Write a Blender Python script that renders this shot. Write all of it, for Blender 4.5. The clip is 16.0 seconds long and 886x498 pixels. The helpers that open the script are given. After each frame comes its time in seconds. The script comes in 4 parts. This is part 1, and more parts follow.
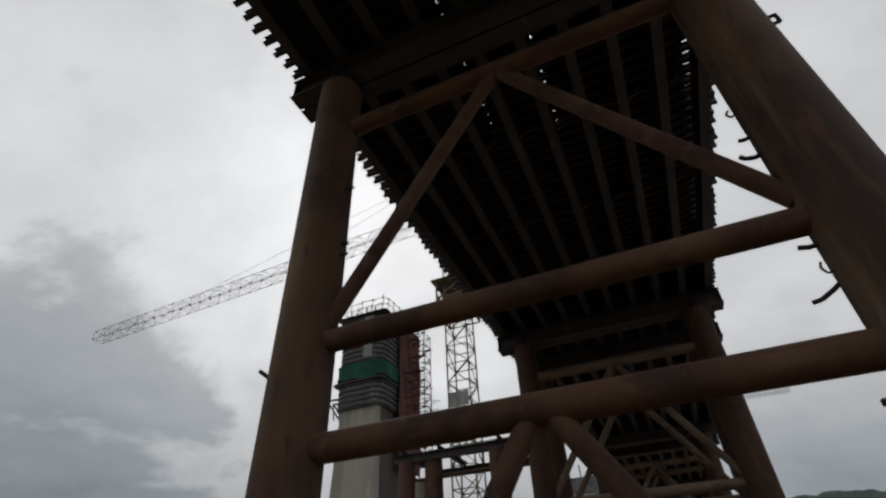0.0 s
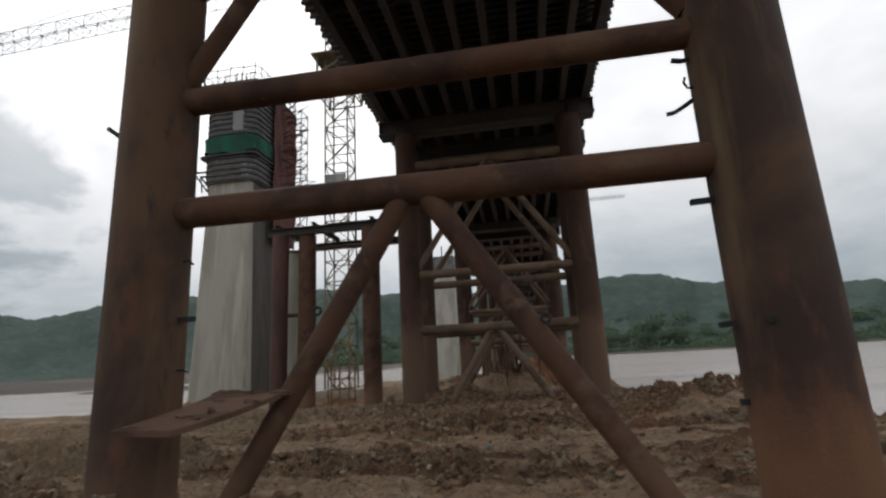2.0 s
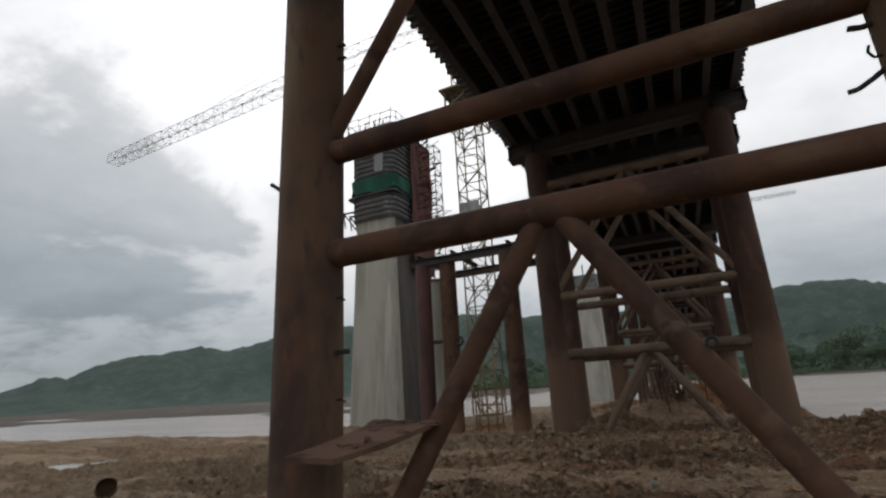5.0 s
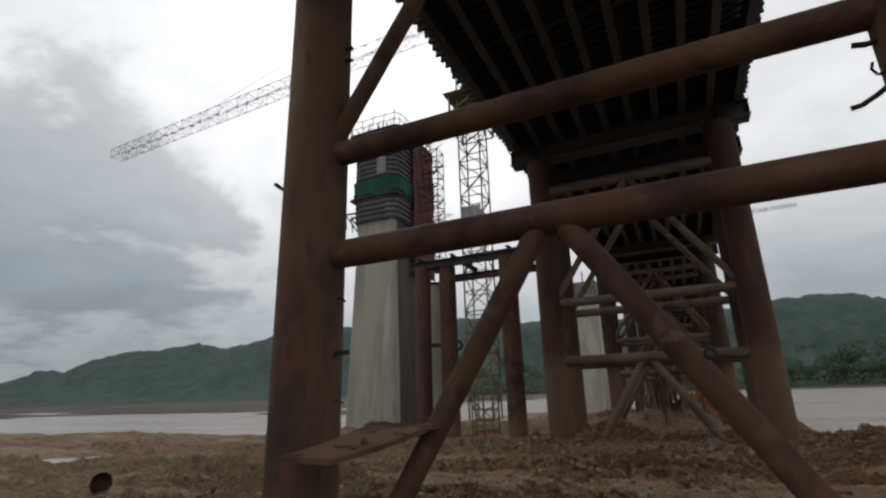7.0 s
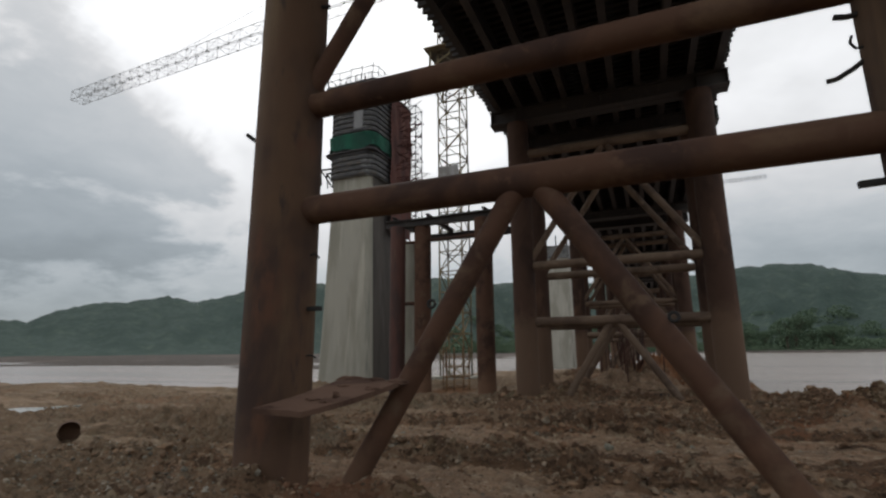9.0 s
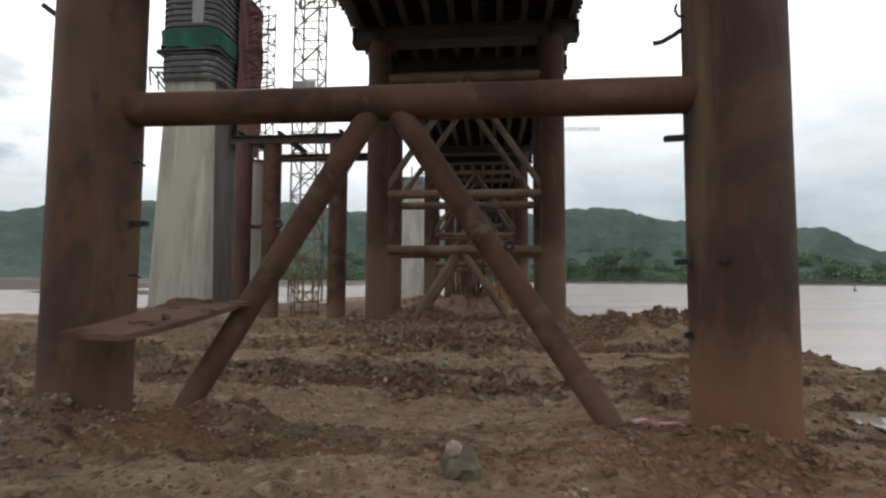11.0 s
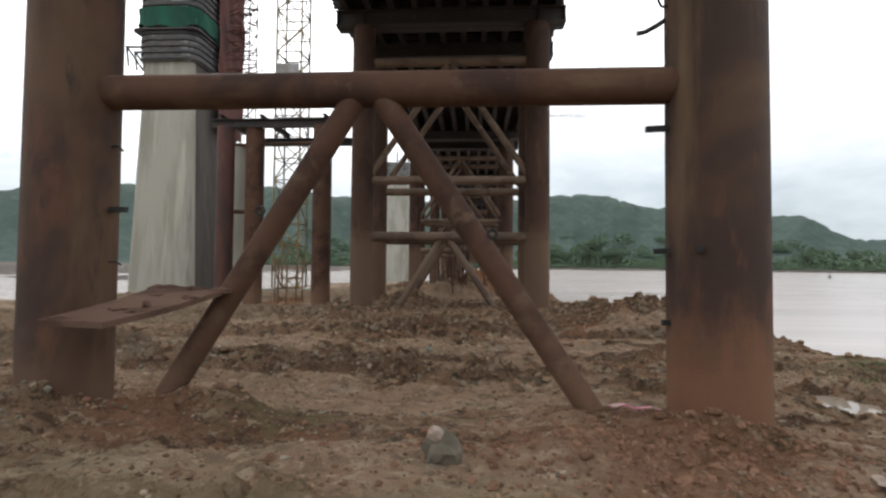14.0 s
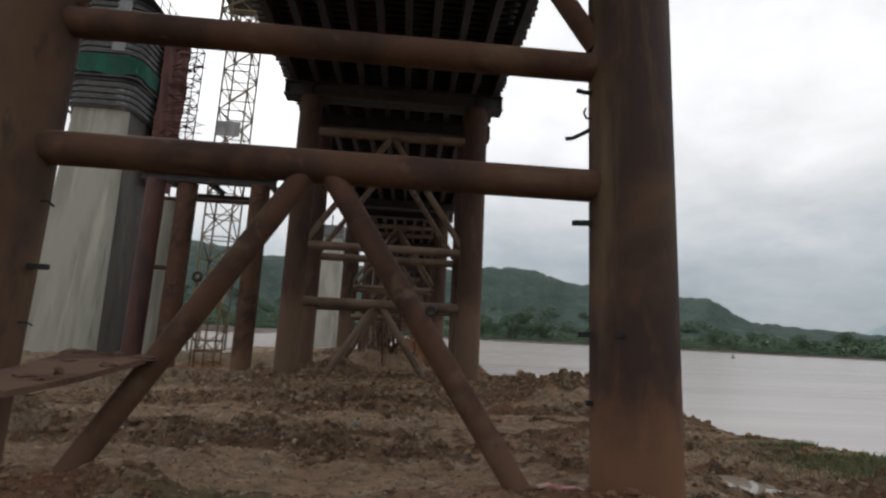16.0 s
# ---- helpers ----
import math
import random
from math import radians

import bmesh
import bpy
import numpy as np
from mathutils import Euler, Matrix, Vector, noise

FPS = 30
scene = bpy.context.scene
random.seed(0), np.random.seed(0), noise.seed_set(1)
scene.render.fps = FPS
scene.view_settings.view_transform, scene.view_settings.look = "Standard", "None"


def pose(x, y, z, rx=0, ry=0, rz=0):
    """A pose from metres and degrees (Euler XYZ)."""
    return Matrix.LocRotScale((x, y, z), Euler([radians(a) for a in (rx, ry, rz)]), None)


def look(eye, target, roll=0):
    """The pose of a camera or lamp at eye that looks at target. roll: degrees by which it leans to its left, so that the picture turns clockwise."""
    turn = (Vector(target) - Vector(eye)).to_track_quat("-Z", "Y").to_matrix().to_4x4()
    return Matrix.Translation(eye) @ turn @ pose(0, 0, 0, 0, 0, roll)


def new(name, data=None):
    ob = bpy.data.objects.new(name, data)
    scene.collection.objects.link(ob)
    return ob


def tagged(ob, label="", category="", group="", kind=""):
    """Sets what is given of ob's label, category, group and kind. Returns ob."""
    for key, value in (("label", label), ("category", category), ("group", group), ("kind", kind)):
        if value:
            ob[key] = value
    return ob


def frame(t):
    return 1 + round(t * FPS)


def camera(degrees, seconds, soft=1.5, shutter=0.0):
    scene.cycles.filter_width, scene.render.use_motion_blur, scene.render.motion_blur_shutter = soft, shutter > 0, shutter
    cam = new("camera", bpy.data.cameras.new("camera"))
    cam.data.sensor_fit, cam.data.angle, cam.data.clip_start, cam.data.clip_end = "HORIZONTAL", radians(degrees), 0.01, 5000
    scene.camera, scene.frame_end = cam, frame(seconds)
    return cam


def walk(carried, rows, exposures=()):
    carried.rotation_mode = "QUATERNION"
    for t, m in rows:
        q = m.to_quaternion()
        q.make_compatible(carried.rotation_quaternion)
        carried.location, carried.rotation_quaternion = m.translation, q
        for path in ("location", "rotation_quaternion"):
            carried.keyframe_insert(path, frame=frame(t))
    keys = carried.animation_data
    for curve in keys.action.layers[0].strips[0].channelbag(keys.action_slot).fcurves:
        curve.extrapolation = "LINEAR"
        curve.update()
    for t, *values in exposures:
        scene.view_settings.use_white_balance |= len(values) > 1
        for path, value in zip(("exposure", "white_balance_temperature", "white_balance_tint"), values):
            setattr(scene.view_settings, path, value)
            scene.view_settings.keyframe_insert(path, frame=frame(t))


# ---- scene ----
cam = camera(83.5, 16.0, soft=2.4)
PATH = [
    (0, (0.87, -4.842, 1.498), (0.268, -3.37, 2.71), -2.6),
    (0.5, (0.855, -4.82, 1.489), (0.415, -3.111, 2.431), -2.0),
    (1, (0.841, -4.794, 1.468), (0.494, -2.968, 2.207), -2.8),
    (1.5, (0.853, -4.801, 1.454), (0.527, -2.92, 2.053), -4.0),
    (2, (0.853, -4.801, 1.428), (0.558, -2.871, 1.865), -3.0),
    (2.5, (0.85, -4.772, 1.431), (0.407, -2.857, 1.803), -3.2),
    (3, (0.836, -4.724, 1.445), (0.168, -2.867, 1.765), -3.5),
    (3.5, (0.842, -4.708, 1.47), (0.063, -2.918, 1.906), -3.5),
    (4, (0.84, -4.704, 1.485), (0.006, -2.956, 1.983), -3.5),
    (4.5, (0.846, -4.712, 1.489), (0.025, -2.966, 2.018), -3.7),
    (5, (0.843, -4.719, 1.486), (0.038, -2.974, 2.04), -3.2),
    (7.5, (0.838, -4.75, 1.487), (0.046, -3.001, 2.05), -1.1),
    (8, (0.836, -4.731, 1.486), (0.065, -2.949, 1.966), -0.8),
    (10.5, (0.856, -4.742, 1.457), (0.425, -2.818, 1.787), 0.3),
    (11, (0.866, -4.718, 1.437), (0.684, -2.73, 1.561), 0.3),
    (11.5, (0.862, -4.704, 1.427), (0.691, -2.711, 1.437), 1.2),
    (12, (0.862, -4.694, 1.414), (0.686, -2.702, 1.373), 1.1),
    (12.5, (0.87, -4.73, 1.453), (0.74, -2.736, 1.529), 1.2),
    (13, (0.9, -4.745, 1.465), (0.863, -2.749, 1.573), 0.6),
    (13.5, (0.934, -4.749, 1.457), (1.086, -2.756, 1.521), -0.5),
    (14, (0.886, -4.744, 1.455), (0.763, -2.749, 1.523), 0.5),
    (14.5, (0.856, -4.775, 1.476), (0.606, -2.799, 1.655), -1.0),
    (15, (0.79, -4.853, 1.492), (0.559, -2.888, 1.782), -1.2),
    (15.5, (0.791, -4.936, 1.505), (1.051, -2.995, 1.911), 1.2),
    (16, (0.801, -4.942, 1.533), (0.942, -2.976, 1.876), 2.8),
]
EXPOSURE = [(0, -1.24), (0.5, -1.12), (1.0, -0.95), (1.5, -0.8), (2.0, -0.55), (3.0, -0.3), (3.5, -0.27), (4.0, -0.48), (4.5, -0.6), (5.0, -0.7), (8.0, -0.82), (10.5, -0.3), (11.5, 0.1), (12.5, 0.35), (14, 0.23), (15, 0.1), (16.0, -0.5)]
walk(cam, [(t, look(eye, target, roll)) for t, eye, target, roll in PATH], EXPOSURE)

# ---- sky, sun ----
SUN_AZ, SUN_EL = radians(-28), radians(42)
sun_dir = Vector((math.sin(SUN_AZ) * math.cos(SUN_EL), math.cos(SUN_AZ) * math.cos(SUN_EL), math.sin(SUN_EL)))
world = bpy.data.worlds.new("overcast_sky")
scene.world = world
world.use_nodes = True


def build_sky():
    nt = world.node_tree
    nt.nodes.clear()
    N = lambda kind, **kw: add_node(nt, kind, **kw)
    L = nt.links.new
    out = N("ShaderNodeOutputWorld")
    back = N("ShaderNodeBackground")
    back.inputs["Strength"].default_value = 1.0
    L(back.outputs[0], out.inputs[0])
    co = N("ShaderNodeTexCoord")
    sep = N("ShaderNodeSeparateXYZ")
    L(co.outputs["Generated"], sep.inputs[0])
    up = math_node(nt, "MAXIMUM", sep.outputs[2], 0.0)
    zc = math_node(nt, "ADD", up, 0.30)
    com = N("ShaderNodeCombineXYZ")
    L(math_node(nt, "DIVIDE", sep.outputs[0], zc), com.inputs[0])
    L(math_node(nt, "DIVIDE", sep.outputs[1], zc), com.inputs[1])
    com.inputs[2].default_value = 3.7
    big = noise_node(nt, com.outputs[0], 1.6, 6, 0.52, 0.5)
    small = noise_node(nt, com.outputs[0], 4.5, 7, 0.6, 0.3)

    def towards(az, el, power):
        """One where the sky is seen towards az, el, falling off round it."""
        dot = N("ShaderNodeVectorMath", operation="DOT_PRODUCT")
        L(co.outputs["Generated"], dot.inputs[0])
        a, e = radians(az), radians(el)
        dot.inputs[1].default_value = (math.sin(a) * math.cos(e), math.cos(a) * math.cos(e), math.sin(e))
        return math_node(nt, "POWER", math_node(nt, "MAXIMUM", dot.outputs["Value"], 0.0), power)

    def smoothed(v, low, high, to=1.0):
        r = N("ShaderNodeMapRange", interpolation_type="SMOOTHSTEP")
        r.inputs["From Min"].default_value, r.inputs["From Max"].default_value, r.inputs["To Max"].default_value = low, high, to
        L(v, r.inputs["Value"])
        return r.outputs[0]

    # thin overcast: brighter overhead and round the veiled sun, a heavy bank of cloud low to its west
    light = math_node(nt, "ADD", smoothed(up, 0.02, 0.52, 0.93), 0.64)
    light = math_node(nt, "ADD", light, math_node(nt, "MULTIPLY", towards(-27, 40, 10.0), 0.8))
    ragged = math_node(nt, "MULTIPLY", math_node(nt, "SUBTRACT", math_node(nt, "ADD", math_node(nt, "MULTIPLY", big, 0.65), math_node(nt, "MULTIPLY", small, 0.35)), 0.5), 1.5)
    puffs = math_node(nt, "MULTIPLY", math_node(nt, "SUBTRACT", noise_node(nt, com.outputs[0], 2.7, 8, 0.58, 0.25), 0.5), 2.4)
    bank = smoothed(math_node(nt, "ADD", towards(-62, 19, 16.0), puffs), 0.45, 0.90, 0.38)
    light = math_node(nt, "MULTIPLY", light, math_node(nt, "SUBTRACT", 1.0, bank))
    folds = math_node(nt, "ADD", 1.0, math_node(nt, "ADD", math_node(nt, "MULTIPLY", ragged, 0.6), math_node(nt, "MULTIPLY", puffs, 0.16)))
    light = math_node(nt, "MINIMUM", math_node(nt, "MULTIPLY", light, folds), 2.4)
    hue = N("ShaderNodeMixRGB")
    L(smoothed(light, 0.5, 1.3), hue.inputs[0])
    hue.inputs[1].default_value, hue.inputs[2].default_value = (0.89, 1.0, 1.08, 1), (0.99, 1.0, 1.015, 1)
    ramp = N("ShaderNodeVectorMath", operation="SCALE")
    L(hue.outputs[0], ramp.inputs[0]), L(light, ramp.inputs["Scale"])
    nish = N("ShaderNodeTexSky", sky_type="NISHITA", sun_disc=False, sun_elevation=SUN_EL, sun_rotation=SUN_AZ)
    sc = N("ShaderNodeMixRGB", blend_type="MULTIPLY")
    sc.inputs[0].default_value = 1
    L(nish.outputs[0], sc.inputs[1])
    sc.inputs[2].default_value = (0.09, 0.09, 0.09, 1)
    mix = N("ShaderNodeMixRGB")
    mix.inputs[0].default_value = 0.9
    L(sc.outputs[0], mix.inputs[1]), L(ramp.outputs[0], mix.inputs[2])
    L(mix.outputs[0], back.inputs[0])


def add_node(nt, kind, **kw):
    n = nt.nodes.new(kind)
    for k, v in kw.items():
        setattr(n, k, v)
    return n


def math_node(nt, op, a, b=0.0, c=None):
    n = nt.nodes.new("ShaderNodeMath")
    n.operation = op
    for i, v in enumerate((a, b) if c is None else (a, b, c)):
        if isinstance(v, (int, float)):
            n.inputs[i].default_value = v
        else:
            nt.links.new(v, n.inputs[i])
    return n.outputs[0]


def noise_node(nt, vec, scale, detail=4, rough=0.55, warp=0.0):
    n = nt.nodes.new("ShaderNodeTexNoise")
    n.inputs["Scale"].default_value = scale
    n.inputs["Detail"].default_value = detail
    n.inputs["Roughness"].default_value = rough
    n.inputs["Distortion"].default_value = warp
    if vec is not None:
        nt.links.new(vec, n.inputs["Vector"])
    return n.outputs[0]


build_sky()
sun = new("sun", bpy.data.lights.new("sun", "SUN"))
sun.data.energy, sun.data.angle, sun.data.color = 0.9, radians(20), (1.0, 0.96, 0.9)
sun.matrix_world = look(sun_dir * 50, (0, 0, 0))


# ---- materials ----
def material(name, layers, rough=0.8, metal=0.0, bump=0.3, bump_scale=40.0, bump_dist=0.01, space="Object", spec=0.4):
    """layers: (colour, None) first, then (colour, noise scale, low, high, stretch xyz, detail)."""
    mat = bpy.data.materials.new(name)
    mat.use_nodes = True
    nt = mat.node_tree
    bsdf = nt.nodes["Principled BSDF"]
    co = nt.nodes.new("ShaderNodeTexCoord")
    geo = nt.nodes.new("ShaderNodeNewGeometry")
    pos = geo.outputs["Position"] if space == "World" else co.outputs["Object"]
    last = None
    for i, (col, *rest) in enumerate(layers):
        if i == 0:
            rgb = nt.nodes.new("ShaderNodeRGB")
            rgb.outputs[0].default_value = (*col, 1)
            last = rgb.outputs[0]
            continue
        scale, low, high, stretch, detail = rest
        mp = nt.nodes.new("ShaderNodeMapping")
        mp.inputs["Scale"].default_value = stretch
        mp.inputs["Location"].default_value = (3.1 * i, 1.7 * i, 5.3 * i)
        nt.links.new(pos, mp.inputs["Vector"])
        n = noise_node(nt, mp.outputs[0], scale, detail, 0.6, 0.3)
        mr = nt.nodes.new("ShaderNodeMapRange")
        mr.interpolation_type = "SMOOTHSTEP"
        mr.inputs["From Min"].default_value, mr.inputs["From Max"].default_value = low, high
        nt.links.new(n, mr.inputs["Value"])
        mx = nt.nodes.new("ShaderNodeMixRGB")
        nt.links.new(mr.outputs[0], mx.inputs[0])
        nt.links.new(last, mx.inputs[1])
        mx.inputs[2].default_value = (*col, 1)
        last = mx.outputs[0]
    nt.links.new(last, bsdf.inputs["Base Color"])
    bsdf.inputs["Roughness"].default_value = rough
    bsdf.inputs["Metallic"].default_value = metal
    bsdf.inputs["Specular IOR Level"].default_value = spec
    if bump:
        bn = noise_node(nt, pos, bump_scale, 6, 0.65)
        bp = nt.nodes.new("ShaderNodeBump")
        bp.inputs["Strength"].default_value, bp.inputs["Distance"].default_value = bump, bump_dist
        nt.links.new(bn, bp.inputs["Height"])
        nt.links.new(bp.outputs[0], bsdf.inputs["Normal"])
    return mat


def mud_splash(mat, colour, top):
    """Dried mud on the lowest part of a thing, with a ragged upper rim."""
    nt = mat.node_tree
    bsdf = nt.nodes["Principled BSDF"]
    src = bsdf.inputs["Base Color"].links[0].from_socket
    geo = nt.nodes.new("ShaderNodeNewGeometry")
    sep = nt.nodes.new("ShaderNodeSeparateXYZ")
    nt.links.new(geo.outputs["Position"], sep.inputs[0])
    n = noise_node(nt, geo.outputs["Position"], 2.6, 5, 0.65)
    h = math_node(nt, "ADD", sep.outputs[2], math_node(nt, "MULTIPLY", n, -0.9))
    mr = nt.nodes.new("ShaderNodeMapRange")
    mr.interpolation_type = "SMOOTHSTEP"
    mr.inputs["From Min"].default_value, mr.inputs["From Max"].default_value = top - 0.95, top + 0.05
    mr.inputs["To Min"].default_value, mr.inputs["To Max"].default_value = 0.62, 0.0
    nt.links.new(h, mr.inputs["Value"])
    mx = nt.nodes.new("ShaderNodeMixRGB")
    nt.links.new(mr.outputs[0], mx.inputs[0])
    nt.links.new(src, mx.inputs[1])
    mx.inputs[2].default_value = (*colour, 1)
    nt.links.new(mx.outputs[0], bsdf.inputs["Base Color"])
    return mat


V = (1, 1, 0.12)
PILE_LAYERS = [((0.105, 0.062, 0.038),), ((0.050, 0.031, 0.025), 0.55, 0.42, 0.62, (1, 1, 0.7), 4), ((0.150, 0.100, 0.058), 1.6, 0.50, 0.72, V, 5),
               ((0.100, 0.050, 0.032), 3.0, 0.52, 0.68, (1, 1, 0.35), 5), ((0.045, 0.033, 0.029), 7.0, 0.58, 0.73, (1, 1, 0.22), 5)]
pile_mat = mud_splash(material("rusted_pile_steel", PILE_LAYERS, 0.72, 0.0, 0.4, 28, 0.012, "World", 0.18), (0.235, 0.118, 0.066), 0.90)
clean_pile_mat = mud_splash(material("brown_pile_steel", PILE_LAYERS, 0.72, 0.0, 0.4, 28, 0.012, "World", 0.18), (0.150, 0.090, 0.060), 0.55)
pipe_mat = material("rusted_pipe_steel", [((0.098, 0.053, 0.035),), ((0.050, 0.029, 0.023), 0.8, 0.45, 0.65, (1, 1, 1), 4),
                                         ((0.140, 0.088, 0.056), 2.2, 0.52, 0.72, (0.5, 1, 1), 5), ((0.108, 0.062, 0.042), 5.0, 0.58, 0.70, (1, 1, 1), 5)],
                    0.75, 0.0, 0.3, 30, 0.01, "World", 0.15)
brace_mat = mud_splash(material("rusted_brace_steel", [((0.096, 0.053, 0.036),), ((0.052, 0.030, 0.023), 1.2, 0.45, 0.65, (1, 1, 1), 4),
                                         ((0.122, 0.082, 0.056), 3.0, 0.52, 0.72, (1, 1, 1), 5)], 0.78, 0.0, 0.3, 30, 0.01, "World", 0.12), (0.20, 0.120, 0.078), 0.5)
# far piles: steel darkened for the shade under the deck, dusty lower down
far_pile_mat = mud_splash(material("deck_shade_pile_steel", [((0.068, 0.040, 0.029),), ((0.040, 0.025, 0.020), 0.9, 0.45, 0.65, (1, 1, 0.5), 4),
                                         ((0.100, 0.058, 0.040), 2.4, 0.54, 0.72, (1, 1, 0.3), 5)], 0.78, 0.0, 0.3, 30, 0.01, "World", 0.12), (0.17, 0.112, 0.076), 2.6)
dusty_mat = material("dusty_pipe_steel", [((0.140, 0.096, 0.066),), ((0.085, 0.055, 0.038), 1.0, 0.45, 0.62, (1, 1, 1), 5),
                                         ((0.195, 0.142, 0.10), 2.5, 0.54, 0.72, (0.5, 1, 1), 5)], 0.8, 0.0, 0.3, 30, 0.01, "World")
dark_steel = material("dark_girder_steel", [((0.030, 0.025, 0.023),), ((0.018, 0.016, 0.016), 1.0, 0.45, 0.65, (1, 1, 1), 4),
                                           ((0.062, 0.046, 0.037), 4.0, 0.56, 0.74, (1, 0.2, 1), 5)], 0.65, 0.0, 0.25, 30, 0.008, "World")
plate_mat = material("deck_plate_steel", [((0.018, 0.015, 0.014),), ((0.035, 0.025, 0.02), 1.5, 0.5, 0.7, (1, 0.3, 1), 5)], 0.7, 0.0, 0.25, 20, 0.01, "World")
concrete = material("board_marked_concrete", [((0.322, 0.312, 0.268),), ((0.238, 0.232, 0.192), 0.5, 0.42, 0.62, (1, 1, 0.25), 5),
                                             ((0.385, 0.368, 0.315), 1.5, 0.55, 0.72, (1, 1, 0.08), 5), ((0.17, 0.172, 0.15), 2.2, 0.58, 0.74, (1, 1, 0.06), 5)],
                    0.85, 0.0, 0.2, 14, 0.01, "World")
form_mat = material("formwork_panel", [((0.115, 0.115, 0.112),), ((0.06, 0.06, 0.06), 0.9, 0.45, 0.6, (1, 1, 1), 4), ((0.26, 0.27, 0.27), 1.2, 0.56, 0.7, (1, 1, 0.3), 4)],
                    0.6, 0.0, 0.2, 12, 0.01, "World")
waler_mat = material("waler_steel", [((0.045, 0.045, 0.05),), ((0.09, 0.075, 0.06), 2.0, 0.5, 0.7, (1, 1, 1), 4)], 0.6, 0.0, 0.2, 20, 0.01, "World")
net_green = material("green_safety_net", [((0.010, 0.088, 0.055),), ((0.008, 0.05, 0.034), 0.8, 0.45, 0.62, (1, 1, 0.4), 5), ((0.04, 0.2, 0.13), 2.0, 0.58, 0.74, (1, 1, 0.3), 5)],
                     0.9, 0.0, 0.5, 5, 0.05, "World")
net_red = material("red_rebar_cage", [((0.11, 0.044, 0.035),), ((0.065, 0.03, 0.027), 1.2, 0.45, 0.62, (1, 1, 0.3), 5), ((0.17, 0.08, 0.06), 4.0, 0.58, 0.72, (1, 1, 0.1), 5)],
                   0.9, 0.0, 0.5, 8, 0.04, "World")
crane_mat = material("weathered_crane_steel", [((0.17, 0.135, 0.07),), ((0.075, 0.062, 0.045), 0.6, 0.45, 0.62, (1, 1, 1), 4), ((0.22, 0.14, 0.06), 0.35, 0.56, 0.7, (1, 1, 1), 3)],
                     0.6, 0.0, 0.0, 20, 0.01, "World")
crane_grey = material("grey_crane_steel", [((0.20, 0.205, 0.21),), ((0.13, 0.13, 0.135), 0.4, 0.45, 0.62, (1, 1, 1), 4)], 0.6, 0.0, 0.0, 20, 0.01, "World")
panel_mat = material("grey_sheet_panel", [((0.30, 0.30, 0.30),), ((0.2, 0.19, 0.18), 1.5, 0.45, 0.62, (1, 1, 0.3), 4)], 0.6, 0.0, 0.1, 10, 0.01, "World")
red_rust = material("red_rust_steel", [((0.085, 0.036, 0.028),), ((0.05, 0.028, 0.024), 1.3, 0.45, 0.62, (1, 1, 0.3), 5), ((0.12, 0.065, 0.045), 3.0, 0.58, 0.72, (1, 1, 0.2), 5)],
                    0.75, 0.0, 0.3, 30, 0.01, "World")
cage_mat = material("orange_bar_steel", [((0.20, 0.115, 0.055),), ((0.13, 0.08, 0.045), 3.0, 0.45, 0.6, (1, 1, 1), 4)], 0.8, 0.0, 0.0, 30, 0.01, "World")
plank_mat = material("muddy_board", [((0.125, 0.078, 0.058),), ((0.075, 0.046, 0.035), 2.2, 0.45, 0.62, (0.4, 2, 1), 5), ((0.13, 0.085, 0.06), 5.0, 0.62, 0.72, (0.5, 2, 1), 5)],
                     0.95, 0.0, 0.6, 40, 0.012, "World", 0.05)
stone_mat = material("grey_green_stone", [((0.20, 0.195, 0.155),), ((0.13, 0.135, 0.10), 5.0, 0.45, 0.62, (1, 1, 1), 5), ((0.32, 0.30, 0.25), 9.0, 0.58, 0.72, (1, 1, 1), 5)],
                     0.85, 0.0, 0.6, 45, 0.01, "World")
rock_mat = material("olive_rock", [((0.152, 0.130, 0.097),), ((0.095, 0.085, 0.062), 6.0, 0.45, 0.62, (1, 1, 1), 5), ((0.17, 0.15, 0.105), 11.0, 0.58, 0.72, (1, 1, 1), 5)], 0.9, 0.0, 0.6, 45, 0.01, "World")
clod_mat = material("clay_clod", [((0.182, 0.117, 0.074),), ((0.172, 0.102, 0.065), 0.55, 0.58, 0.70, (1, 1, 1), 4), ((0.23, 0.20, 0.155), 1.6, 0.52, 0.68, (1, 1, 1), 5),
                                  ((0.12, 0.095, 0.07), 12.0, 0.5, 0.68, (1, 1, 1), 5)], 0.95, 0.0, 0.6, 60, 0.012, "World", 0.05)
red_clod_mat = material("red_earth_clod", [((0.190, 0.108, 0.070),), ((0.145, 0.082, 0.054), 2.0, 0.45, 0.62, (1, 1, 1), 5), ((0.225, 0.138, 0.095), 14.0, 0.55, 0.7, (1, 1, 1), 5)], 0.95, 0.0, 0.6, 60, 0.012, "World", 0.05)
gravel_mat = material("grey_gravel", [((0.205, 0.185, 0.150),), ((0.13, 0.115, 0.09), 1.4, 0.45, 0.62, (1, 1, 1), 4), ((0.30, 0.28, 0.24), 8.0, 0.56, 0.7, (1, 1, 1), 4)], 0.9, 0.0, 0.5, 45, 0.01, "World", 0.1)


